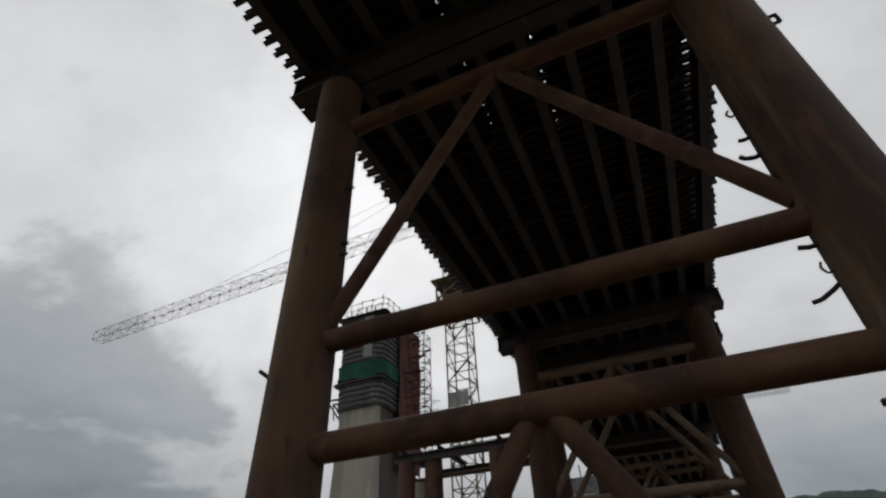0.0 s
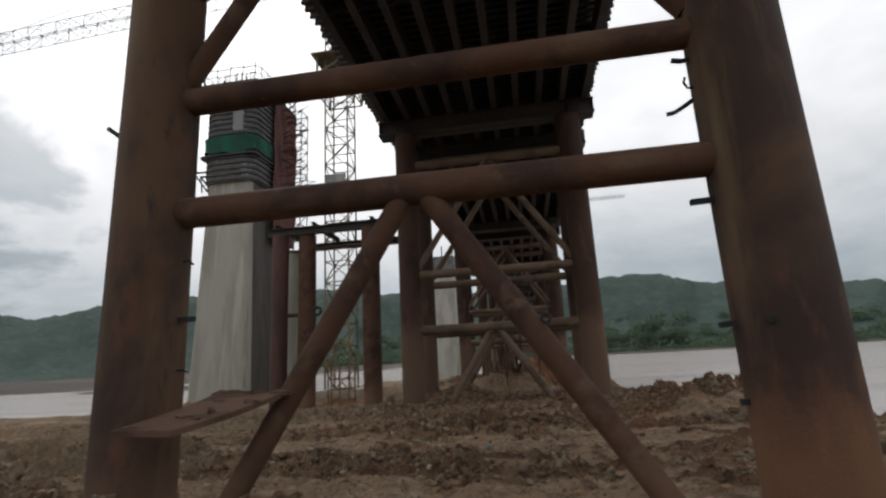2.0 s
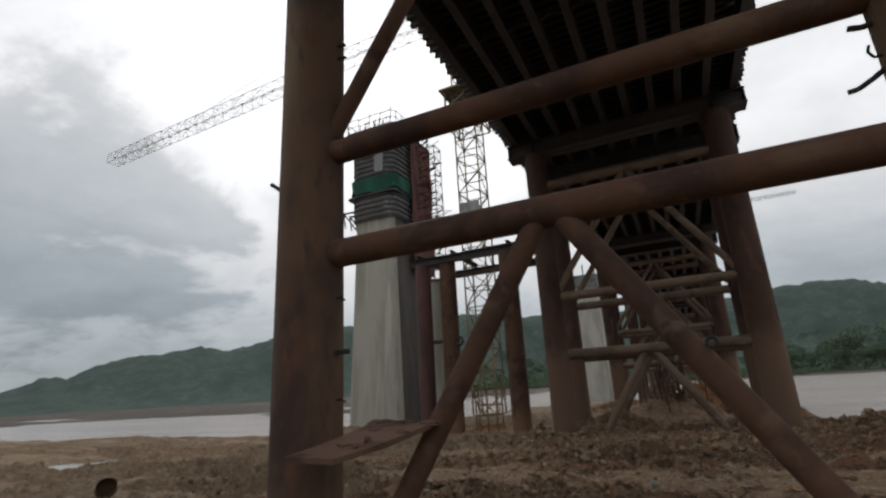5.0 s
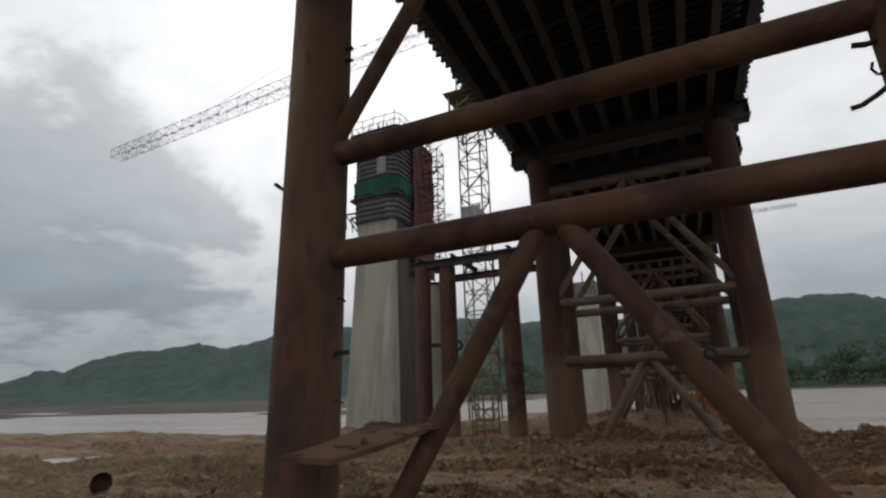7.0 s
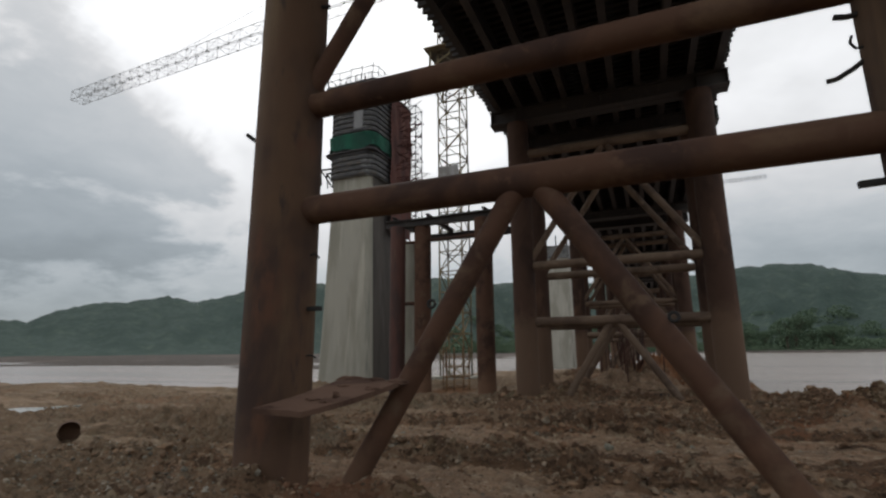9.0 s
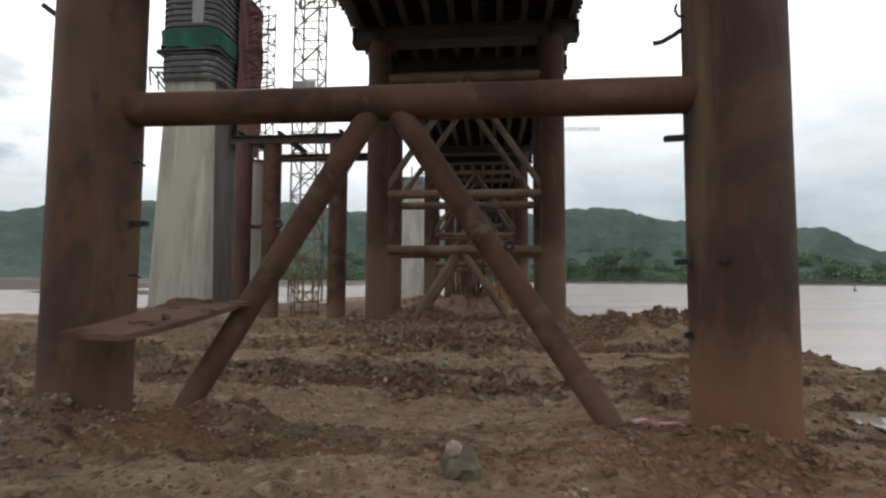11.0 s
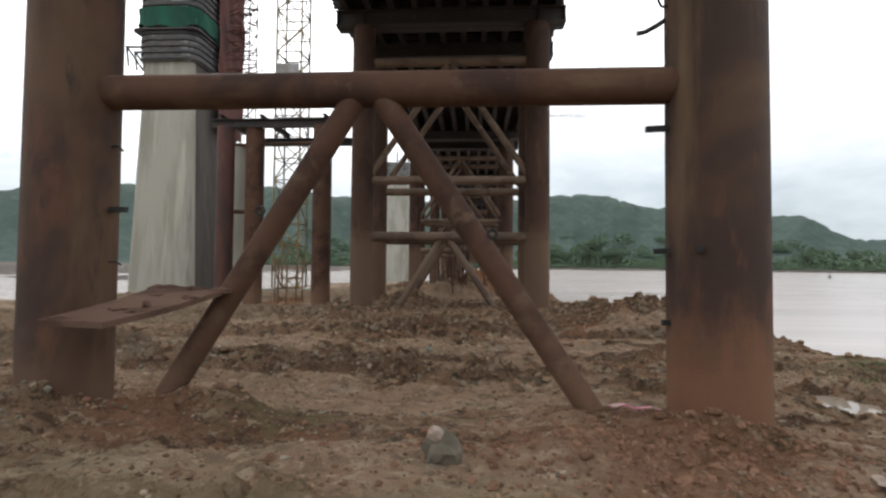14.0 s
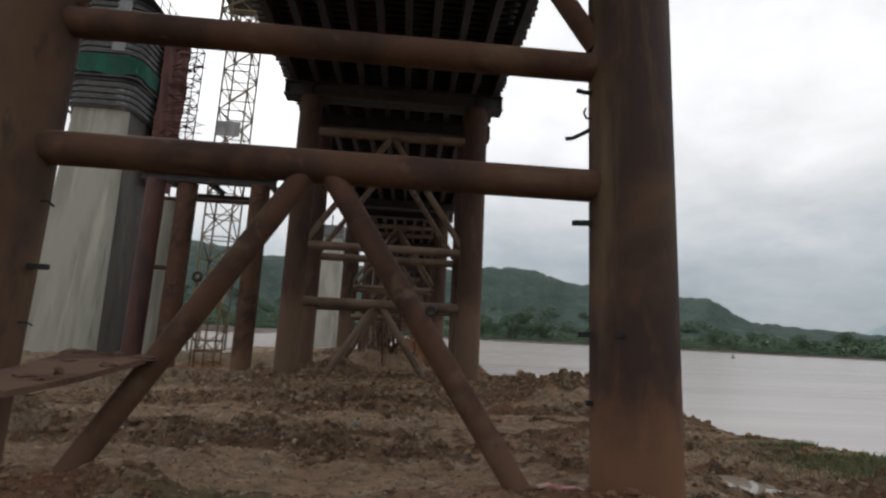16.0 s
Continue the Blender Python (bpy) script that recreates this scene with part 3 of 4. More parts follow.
ground.data.attributes.new("weeds", "FLOAT", "POINT").data.foreach_set("value", weeds.ravel().astype(np.float32))
bank = np.maximum(smooth(300, 560, np.hypot(GX, GY)), smooth(62, 90, GY) * smooth(-50, -75, GX))
ground.data.attributes.new("bank", "FLOAT", "POINT").data.foreach_set("value", bank.ravel().astype(np.float32))


def gz(x, y):
    return float(height(np.array([x]), np.array([y]))[0])


water = Geo().add([(-3000, -600, WATER), (3000, -600, WATER), (3000, 3000, WATER), (-3000, 3000, WATER)], [(0, 1, 2, 3)])
solid("river_water", water, river_mat, "wide silty brown river under a grey sky", "water", kind="structure")


def puddle(x, y, rx, ry, z):
    g = Geo()
    n = 28
    rim = []
    for i in range(n):
        a = 2 * math.pi * i / n
        k = 1 + 0.22 * math.sin(3 * a + x) + 0.12 * math.sin(5 * a + y)
        rim.append((x + rx * k * math.cos(a), y + ry * k * math.sin(a), z))
    g.add(rim, [tuple(range(n))])
    return solid("puddle", g, puddle_mat, "shallow puddle of muddy rain water", "puddle", "puddles", "structure")


for px_, py_, dep, wx, wy in PUDDLES[:2]:
    puddle(px_, py_, wx * 1.15, wy * 1.15, dep)


# ---- hills ----
HILL_AZ = [-95, -80, -68, -65.5, -63.2, -61.8, -59.7, -56.2, -53.6, -50.8, -48.4, -44.1, -36.2, -30, -22.3, -16.2, -5, 5, 8.4, 12, 14.8, 18, 20.3, 24, 29.3, 32.4, 36, 41.5, 46, 60, 95]
HILL_EL = [1.5, 1.2, 1.6, 2.2, 3.2, 2.9, 4.2, 5.05, 5.2, 5.8, 5.35, 6.6, 7.7, 8.3, 8.5, 7.8, 7.4, 7.6, 8.0, 8.1, 7.8, 6.6, 6.3, 6.0, 5.3, 5.0, 2.7, 2.2, 1.75, 1.6, 1.5]


def hill_z(A, R):
    """Height of the hills at an azimuth in degrees and a distance."""
    top = np.interp(A, HILL_AZ, HILL_EL) + 0.14 * fbm(A * 0.45, A * 0, 81, 5, 0.6)
    crest = np.tan(np.radians(top)) * 1320
    rise = smooth(745, 1330, R)
    z = 0.5 + crest * rise ** 1.15 * (1 + 0.35 * (1 - rise) * fbm(A * 0.35, R * 0.006, 91, 4, 0.6) * 2) + 5 * fbm(A * 3, R * 0.05, 95, 3, 0.7) * rise
    return np.where(R > 1380, z * smooth(1760, 1380, R), z)


def bank_z(x, y):
    """The ground or the hill over it, whichever is higher."""
    a, r = math.degrees(math.atan2(x, y + 5)), math.hypot(x, y + 5)
    return max(gz(x, y), float(hill_z(np.array([a]), np.array([r]))[0]))


def hill_range():
    az = np.arange(-95, 95.01, 0.4)
    rr = np.array([760, 800, 840, 880, 930, 980, 1030, 1080, 1140, 1200, 1260, 1320, 1400, 1500, 1700])
    A, R = np.meshgrid(az, rr)
    z = hill_z(A, R)
    z[0] = -6
    co = np.stack([R * np.sin(np.radians(A)), R * np.cos(np.radians(A)) - 5, z], -1).reshape(-1, 3)
    nx = len(az)
    g = Geo()
    g.add([tuple(p) for p in co], [(j * nx + i, j * nx + i + 1, (j + 1) * nx + i + 1, (j + 1) * nx + i) for j in range(len(rr) - 1) for i in range(nx - 1)], True)
    return solid("hills", g, forest_mat, "long forested hills beyond the river", "hills", kind="structure")


hill_range()


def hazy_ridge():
    """A low ridge a long way behind the hills, its haze painted into the colour."""
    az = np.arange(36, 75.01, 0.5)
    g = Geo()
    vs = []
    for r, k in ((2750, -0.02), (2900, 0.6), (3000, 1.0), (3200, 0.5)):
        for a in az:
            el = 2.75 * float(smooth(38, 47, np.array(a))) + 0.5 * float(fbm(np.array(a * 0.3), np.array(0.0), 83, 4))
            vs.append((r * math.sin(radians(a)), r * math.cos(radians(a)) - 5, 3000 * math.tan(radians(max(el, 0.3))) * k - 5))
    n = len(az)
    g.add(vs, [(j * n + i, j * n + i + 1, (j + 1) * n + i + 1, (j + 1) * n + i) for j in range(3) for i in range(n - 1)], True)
    return solid("far_ridge", g, haze_mat, "ridge on the horizon downstream, haze painted into its pale colour", "hills", kind="structure")


hazy_ridge()


# ---- trestle ----
PILE_R, PILE_RR = 0.405, 0.432
PILE_XL, PILE_XR = -3.157, 3.132


def trestle_bent(y, low=3.17, steel=None, brace=None):
    """Two driven pipe piles with cap, two cross pipes, top pipe and two inverted V braces; its own origin lies between the piles."""
    steel, brace = steel or pipe_mat, brace or brace_mat
    b = thing("trestle_bent", "brown rusted steel pipe trestle bent standing in mud", "trestle bent", (0, y, 0), "trestle bents along the temporary bridge")
    for x in (PILE_XL, PILE_XR):
        base = gz(x, y) - 0.7
        g = Geo().tube((x, 0, base), (x, 0, 10.12), PILE_R if x < 0 else PILE_RR, 48, rings=1)
        part("steel_column", g, far_pile_mat if y else pile_mat if x > 0 else clean_pile_mat, b)
    g = Geo()
    for dy in (-0.19, 0.19):
        g.ibeam((-4.16, dy, 10.40), (4.10, dy, 10.40), 0.54, 0.34, 0.03, 0.022)
        for sx in (-4.1, PILE_XL, 0, PILE_XR, 4.05):
            g.box(sx - 0.012, dy - 0.15, 10.17, sx + 0.012, dy + 0.15, 10.63)
    part("cap_beam", g, dark_steel, b, "dark twin steel cap beam")
    for z, r in ((low, 0.172), (4.53, 0.155), (8.85, 0.16)):
        part("cross_pipe", Geo().tube((-2.95, 0, z), (2.9, 0, z), r, 32), steel, b)
    for ex in (-1, 1):
        top, foot = ((-0.11, -2.83), (0.07, 2.76))[ex > 0]
        part("upper_brace", Geo().tube((top, 0, 8.72), (foot, 0, 4.79), 0.115, 28), brace, b)
        # the lower braces run from the cross pipe into the mud
        tx, lean = ((-0.258, 0.6255), (-0.038, 0.674))[ex > 0]
        deep = 0.25 - gz(ex * 2.1, y) + low - 0.05
        part("lower_brace", Geo().tube((tx, 0, low - 0.05), (tx + ex * lean * deep, 0, low - 0.05 - deep), 0.118, 28), brace, b)
    return b


near = trestle_bent(0.0)
for yy in (13.0, 15.8):
    trestle_bent(yy, 2.5, dusty_mat, dusty_mat)
for yy in (29.2, 32.0, 45.4, 48.2, 61.6, 64.4, 77.8, 80.6, 94.0, 96.8, 110.2, 113.0, 126.4, 129.2, 142.6):
    trestle_bent(yy, 2.5, dusty_mat, dusty_mat)


def stub(pile, pts, r=0.022, flat=False):
    g = Geo()
    if flat:
        g.bar(pts[0], pts[1], 0.06, 0.05)
    else:
        g.bent(pts, r)
    part("steel_lug", g, black_mat, pile, "short dark steel lug welded to the pile")


piles = [o for o in near.children if o.name.startswith("steel_column")]
left_pile, right_pile = sorted(piles, key=lambda o: o.data.vertices[0].co.x)
RX = PILE_XR - PILE_RR
for z in (2.767, 1.617, 0.956):
    n = 0.20 if z > 2 else 0.13 if z > 1 else 0.06
    stub(right_pile, [(RX + 0.05, 0.0, z), (RX - n, 0.0, z - 0.01)], flat=True)
stub(right_pile, [(RX + 0.05, 0.05, 3.86), (RX - 0.06, 0.08, 3.79), (RX - 0.17, 0.12, 3.74), (RX - 0.24, 0.14, 3.74)], 0.024)
stub(right_pile, [(RX + 0.03, 0.0, 3.93), (RX - 0.05, 0.0, 3.93), (RX - 0.08, 0.0, 3.99), (RX - 0.06, 0.0, 4.05)], 0.012)
stub(right_pile, [(RX + 0.05, 0.0, 4.24), (RX - 0.07, 0.0, 4.23), (RX - 0.16, 0.0, 4.25)], 0.026)
stub(right_pile, [(RX + 0.05, 0.0, 5.80), (RX - 0.06, 0.0, 5.76), (RX - 0.13, 0.0, 5.77)], 0.024)
stub(right_pile, [(RX + 0.05, 0.0, 5.50), (RX - 0.07, 0.0, 5.47), (RX - 0.16, 0.0, 5.49), (RX - 0.20, 0.0, 5.54)], 0.027)
stub(right_pile, [(RX + 0.05, 0.0, 6.22), (RX - 0.06, 0.0, 6.16), (RX - 0.10, 0.0, 6.22), (RX - 0.06, 0.0, 6.28)], 0.014)
stub(right_pile, [(3.45, 0.0, 7.5), (3.70, 0.0, 7.52), (3.70, 0.0, 7.68), (3.45, 0.0, 7.66)], 0.025)
stub(right_pile, [(2.86, -0.28, 1.62), (2.82, -0.38, 1.62)], 0.03)
LX = PILE_XL + PILE_R
stub(left_pile, [(LX - 0.05, 0.0, 1.99), (LX + 0.17, 0.0, 1.99)], flat=True)
stub(left_pile, [(LX - 0.04, 0.0, 2.62), (LX + 0.06, 0.0, 2.63), (LX + 0.12, 0.0, 2.58)], 0.012)
stub(left_pile, [(LX - 0.04, 0.0, 1.46), (LX + 0.07, 0.0, 1.47), (LX + 0.13, 0.0, 1.44)], 0.009)
for z in (5.95, 6.15, 7.3):
    stub(left_pile, [(LX - 0.05, 0.0, z), (LX + 0.12, 0.0, z - 0.03)], 0.024)
stub(left_pile, [(-3.52, 0.0, 4.06), (-3.70, 0.0, 4.22), (-3.86, 0.0, 4.34)], 0.028)

for x, z in ((-1.17, 1.97), (1.06, 1.76)):
    pts = [(x + 0.04 * math.cos(a), -0.09, z + 0.04 * math.sin(a)) for a in np.linspace(0, 2 * math.pi, 9)]
    part("lifting_ring", Geo().bent(pts, 0.015), black_mat, near, "small dark lifting ring on the brace")

# ---- bridge deck on top of the bents ----
deck = thing("bridge_deck", "dark steel deck of a temporary bridge on longitudinal girders", "bridge deck", (0, 0, 10.67))
D0, D1 = -9.0, 146.0
for k in range(10):
    x = -3.78 + 0.84 * k
    part("girder", Geo().ibeam((x, D0, 0.30), (x, D1, 0.30), 0.60, 0.22, 0.024, 0.016), dark_steel, deck)
for yb in np.arange(-6.5, 60, 3.25):
    g = Geo()
    for k in range(9):
        x = -3.78 + 0.84 * k
        g.bar((x + 0.03, yb, 0.12), (x + 0.81, yb, 0.48), 0.05)
        g.bar((x + 0.03, yb, 0.48), (x + 0.81, yb, 0.12), 0.05)
    part("cross_frame", g, dark_steel, deck)
for x, start in ((-4.21, D0), (4.08, 5.2)):
    part("edge_channel", Geo().box(x - 0.05, start, 0.802, x + 0.05, D1, 0.90), dark_steel, deck)
beam = Geo().ibeam((-4.48, 0, 0.70), (4.22, 0, 0.70), 0.2, 0.12, 0.016, 0.012).mesh("cross_beam", dark_steel)
STEP = 0.30
count = int((D1 - D0) / STEP)
rest = Geo()
for k in range(count):
    yb = D0 + STEP * (k + 0.5)
    if yb < 45:
        ob = part("cross_beam", beam, dark_steel, deck)
        ob.location = (random.uniform(-0.05, 0.05), yb, 0)
    else:
        rest.ibeam((-4.48, yb, 0.70), (4.22, yb, 0.70), 0.2, 0.12, 0.016, 0.012)
tagged(part("far_cross_beams", rest, dark_steel, deck), kind="stuff")
yb = D0
while yb < D1:
    ln = random.choice((5.9, 6.0, 6.1))
    for x0, x1, gap in ((-4.1, -2.4, 0.004), (-2.4, -0.9, 0.012), (-0.9, 0.63, 0.035), (0.63, 2.13, 0.004), (2.13, 3.6 if yb < 4 else 4.02, 0.0)):
        if yb > 8:
            gap = random.choice((0.004, 0.03))
        part("deck_plate", Geo().box(x0, yb, 0.805, x1 - gap, yb + ln - 0.03, 0.82), plate_mat, deck)
    yb += ln


# ---- bridge pier under construction ----
def rounded(x0, y0, x1, y1, r, n=5):
    pts = []
    for cx, cy, a0 in ((x1 - r, y1 - r, 0), (x0 + r, y1 - r, 90), (x0 + r, y0 + r, 180), (x1 - r, y0 + r, 270)):
        for k in range(n + 1):
            a = radians(a0 + 90 * k / n)
            pts.append((cx + r * math.cos(a), cy + r * math.sin(a)))
    return pts


def prism(g, pts, z0, z1, grow=0.0, smooth_sides=True):
    cx, cy = sum(p[0] for p in pts) / len(pts), sum(p[1] for p in pts) / len(pts)
    n = len(pts)
    lo = [(x, y, z0) for x, y in pts]
    hi = [(cx + (x - cx) * (1 + grow), cy + (y - cy) * (1 + grow), z1) for x, y in pts]
    g.add(lo + hi, [(i, (i + 1) % n, n + (i + 1) % n, n + i) for i in range(n)], False)
    g.add(hi, [tuple(range(n))])
    g.add(lo, [tuple(range(n))[::-1]])
    return g


PX0, PX1, PY0, PY1 = -20.35, -16.95, 25.3, 30.4


def bridge_pier():
    p = thing("bridge_pier", "tall grey concrete bridge pier with formwork and nets at its top", "bridge pier", (0, 0, 0), "bridge piers")
    base = gz(-18.4, 25.3) - 1.0
    lifts = [base, 3.6, 7.6, 11.6, 15.2]
    for a, b in zip(lifts[:-1], lifts[1:]):
        lo, hi = 0.028 * (15 - a), 0.028 * (15 - b)
        g = Geo()
        ring_a, ring_b = (rounded(PX0 - q, PY0 - q, PX1 + q, PY1 + q, 0.5) for q in (lo, hi))
        n = len(ring_a)
        g.add([(x, y, a) for x, y in ring_a] + [(x, y, b - 0.008) for x, y in ring_b], [(i, (i + 1) % n, n + (i + 1) % n, n + i) for i in range(n)])
        part("concrete_lift", g, concrete, p)
        part("joint", prism(Geo(), rounded(PX0 - hi + 0.02, PY0 - hi + 0.02, PX1 + hi - 0.02, PY1 + hi - 0.02, 0.49), b - 0.012, b), concrete, p)
    # thin dark panel added over the shaft's side as painted shade
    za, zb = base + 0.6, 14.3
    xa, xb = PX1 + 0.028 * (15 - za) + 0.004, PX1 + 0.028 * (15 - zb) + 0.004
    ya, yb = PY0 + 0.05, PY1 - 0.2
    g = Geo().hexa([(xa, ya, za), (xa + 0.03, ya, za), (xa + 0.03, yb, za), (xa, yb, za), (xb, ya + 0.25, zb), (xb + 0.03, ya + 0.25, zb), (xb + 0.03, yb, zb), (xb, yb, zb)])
    part("shade_panel", g, side_shade_mat, p, "thin dark panel painting the shade on one side")
    o = 0.22
    zf = 14.3
    for k in range(4):
        part("formwork_panel", prism(Geo(), rounded(PX0 - o, PY0 - o, PX1 + o, PY1 + o, 0.85), zf + 1.85 * k, zf + 1.85 * (k + 1) - 0.02), form_mat, p)
    for z in [14.4, 14.8, 15.2, 15.6, 16.0] + [17.85 + 0.4 * k for k in range(10)]:
        w = 0.33
        part("waler", prism(Geo(), rounded(PX0 - w, PY0 - w, PX1 + w, PY1 + w, 0.95), z, z + 0.16), waler_mat, p)
    part("pale_panel", Geo().box(PX1 - 1.35, PY0 - 0.37, 18.0, PX1 - 0.55, PY0 - 0.345, 21.5), crane_grey, p, "pale grey shutter panel")
    # green net round a hanging scaffold
    g = Geo()
    ring = rounded(PX0 - 0.46, PY0 - 0.46, PX1 + 0.42, PY1 + 0.42, 1.05, 6)
    dense = []
    for a, b in zip(ring, ring[1:] + ring[:1]):
        m = max(1, int(math.dist(a, b) / 0.25))
        dense += [(a[0] + (b[0] - a[0]) * i / m, a[1] + (b[1] - a[1]) * i / m) for i in range(m)]
    n = len(dense)
    rows = 5
    vs = []
    for r in range(rows + 1):
        for i, (x, y) in enumerate(dense):
            f = r / rows
            bulge = 1 + 0.012 * math.sin(i * 0.9 + r) + 0.01 * random.uniform(-1, 1)
            cx, cy = (PX0 + PX1) / 2, (PY0 + PY1) / 2
            vs.append((cx + (x - cx) * bulge, cy + (y - cy) * bulge, 16.45 + 1.2 * f + (0.16 * math.sin(i * 0.37) + 0.12 * math.sin(i * 0.83 + 2) if r == 0 else 0.0)))
    g.add(vs, [(r * n + i, r * n + (i + 1) % n, (r + 1) * n + (i + 1) % n, (r + 1) * n + i) for r in range(rows) for i in range(n)], True)
    part("safety_net", g, net_green, p, "green safety net")
    g = prism(Geo(), rounded(PX0 - 0.5, PY0 - 0.5, PX1 + 0.46, PY1 + 0.46, 0.5), 16.2, 16.28)
    part("hanging_platform", g, waler_mat, p)
    # reddish mesh curtain on the side towards the trestle
    g = Geo()
    zs = np.linspace(10.4, 21.9, 30)
    ys = np.linspace(PY0 + 2.1, PY1 + 0.6, 14)
    vs = [(PX1 + 0.55 + 0.04 * math.sin(j * 1.3 + i * 0.5) + random.uniform(-0.04, 0.04), y, z) for i, z in enumerate(zs) for j, y in enumerate(ys)]
    g.add(vs, [(i * 14 + j, i * 14 + j + 1, (i + 1) * 14 + j + 1, (i + 1) * 14 + j) for i in range(29) for j in range(13)], True)
    part("mesh_curtain", g, net_red, p, "rust-red mesh curtain")
    # access scaffold beyond the curtain, with ties sticking out
    for ys0 in (PY1 + 0.7, PY1 + 2.0):
        for xs0 in (PX1 - 0.6, PX1 + 0.9):
            part("scaffold_post", Geo().tube((xs0, ys0, 10.0), (xs0, ys0, 22.6), 0.05, 6), waler_mat, p)
    for z in np.arange(10.4, 22.6, 1.1):
        g = Geo()
        a, b = PX1 - 0.6, PX1 + 0.9
        c, d = PY1 + 0.7, PY1 + 2.0
        for q, r in (((a, c, z), (b, c, z)), ((b, c, z), (b, d, z)), ((a, d, z), (b, d, z)), ((a, c, z), (b, c, z + 1.1)), ((b, c, z), (b, d, z + 1.1))):
            g.bar(q, r, 0.06)
        part("scaffold_rung", g, waler_mat, p)
    g = Geo()
    for k in range(90):
        z = random.uniform(13.4, 21.5)
        y = random.uniform(PY0 + 3.0, PY1 + 1.5)
        ln = random.uniform(0.3, 1.1) * (1.6 if abs(z - 16) < 1.0 else 1)
        g.bar((PX1 + 0.5, y, z), (PX1 + 0.5 + ln, y + random.uniform(-.3, .3), z + random.uniform(-.4, .4)), 0.05)
    tagged(part("tie_rod", g, net_red, p, "bundle of rusty tie rods"), kind="stuff")
    # bracket on the outer side
    g = Geo()
    for k in range(3):
        y = PY0 + 0.3 + 0.8 * k
        g.bar((PX0 - 0.1, y, 15.4), (PX0 - 1.3, y, 15.45), 0.12).bar((PX0 - 0.1, y, 13.9), (PX0 - 1.2, y, 15.4), 0.1).bar((PX0 - 1.25, y, 15.4), (PX0 - 1.1, y, 14.2), 0.08)
    part("bracket", g, waler_mat, p)
    # guard rail on top
    ring = rounded(PX0 - 0.5, PY0 - 0.5, PX1 + 0.6, PY1 + 0.6, 0.3, 1)
    dense = []
    for a, b in zip(ring, ring[1:] + ring[:1]):
        m = max(1, int(math.dist(a, b) / 0.8))
        dense += [(a[0] + (b[0] - a[0]) * i / m, a[1] + (b[1] - a[1]) * i / m) for i in range(m)]
    part("top_platform", prism(Geo(), rounded(PX0 - 0.55, PY0 - 0.55, PX1 + 0.65, PY1 + 0.65, 0.3, 2), 21.72, 21.80), waler_mat, p)
    for a, b in zip(dense, dense[1:] + dense[:1]):
        h = 1.15 + random.uniform(-0.15, 0.3)
        part("rail_post", Geo().tube((a[0], a[1], 21.8), (a[0] + random.uniform(-.08, .08), a[1], 21.8 + h), 0.035, 6), waler_mat, p)
        for z in (22.3, 22.85):
            part("rail", Geo().bar((a[0], a[1], z + random.uniform(-.05, .05)), (b[0], b[1], z + random.uniform(-.05, .05)), 0.045), waler_mat, p)
    g = Geo()
    for k in range(70):
        x, y = random.uniform(PX0 + 0.3, PX1 - 0.3), random.choice((PY0 + 0.3, PY1 - 0.3, random.uniform(PY0, PY1)))
        g.bar((x, y, 21.7), (x + random.uniform(-.1, .1), y, 22.2 + random.uniform(0, 0.9)), 0.04)
    tagged(part("starter_bars", g, red_rust, p, "rusty starter bars"), kind="stuff")
    return p


bridge_pier()


def far_pier():
    p = thing("bridge_pier", "pale concrete bridge pier far out in the river", "bridge pier", (0, 0, 0), "bridge piers")
    part("shaft", prism(Geo(), rounded(-20.2, 110, -14.6, 116, 0.5), -5, 22.6), concrete, p)
    part("pier_head", prism(Geo(), rounded(-20.5, 109.7, -14.3, 116.3, 0.5), 22.6, 25.6), form_mat, p)
    for x in (-20, -17.4, -14.8):
        part("starter_bar", Geo().bar((x, 112, 25.6), (x, 112, 28.5), 0.25), waler_mat, p)
    return p


far_pier()


# ---- work platform on piles beside the trestle ----
def work_platform():
    p = thing("work_platform", "rusty steel pile platform with beams beside the pier", "platform", (0, 0, 0))
    yf, yr = 16.2, 19.5
    # the last, concrete one stands in for a rear leg of the pier
    for x, y, r, m in ((-9.95, yf, 0.37, red_rust), (-8.78, yf + 0.3, 0.40, brace_mat), (-5.65, yf, 0.40, brace_mat), (-11.0, yr, 0.36, concrete)):
        part("steel_column", Geo().tube((x, y, gz(x, y) - 0.8), (x, y, 7.45), r, 28), m, p)
    for y in (yf, yr):
        part("beam", Geo().ibeam((-10.6, y, 7.60), (-5.0, y, 7.60), 0.36, 0.3, 0.03, 0.02), dark_steel, p)
    for x in (-10.2, -8.4, -5.6):
        part("beam", Geo().ibeam((x, yf - 0.1, 7.885), (x, yr + 0.1, 7.885), 0.2, 0.2, 0.02, 0.014), dark_steel, p)
    part("tie_pipe", Geo().tube((-9.95, yf, 6.7), (-8.78, yf + 0.3, 6.7), 0.07, 12), pipe_mat, p)
    part("tie_pipe", Geo().tube((-9.95, yf, 3.75), (-8.78, yf + 0.3, 3.75), 0.09, 12), pipe_mat, p)
    part("tie_pipe", Geo().tube((-8.78, yf + 0.3, 6.75), (-5.65, yf, 6.75), 0.06, 12), pipe_mat, p)
    for z in (8.4, 8.85):
        part("rail", Geo().bar((-9.0, yr, z), (-4.6, yr, z), 0.035), waler_mat, p)
    for x in (-9.0, -7.5, -6.0, -4.6):
        part("rail_post", Geo().bar((x, yr, 7.82), (x, yr, 8.9), 0.04), waler_mat, p)
    return p


work_platform()


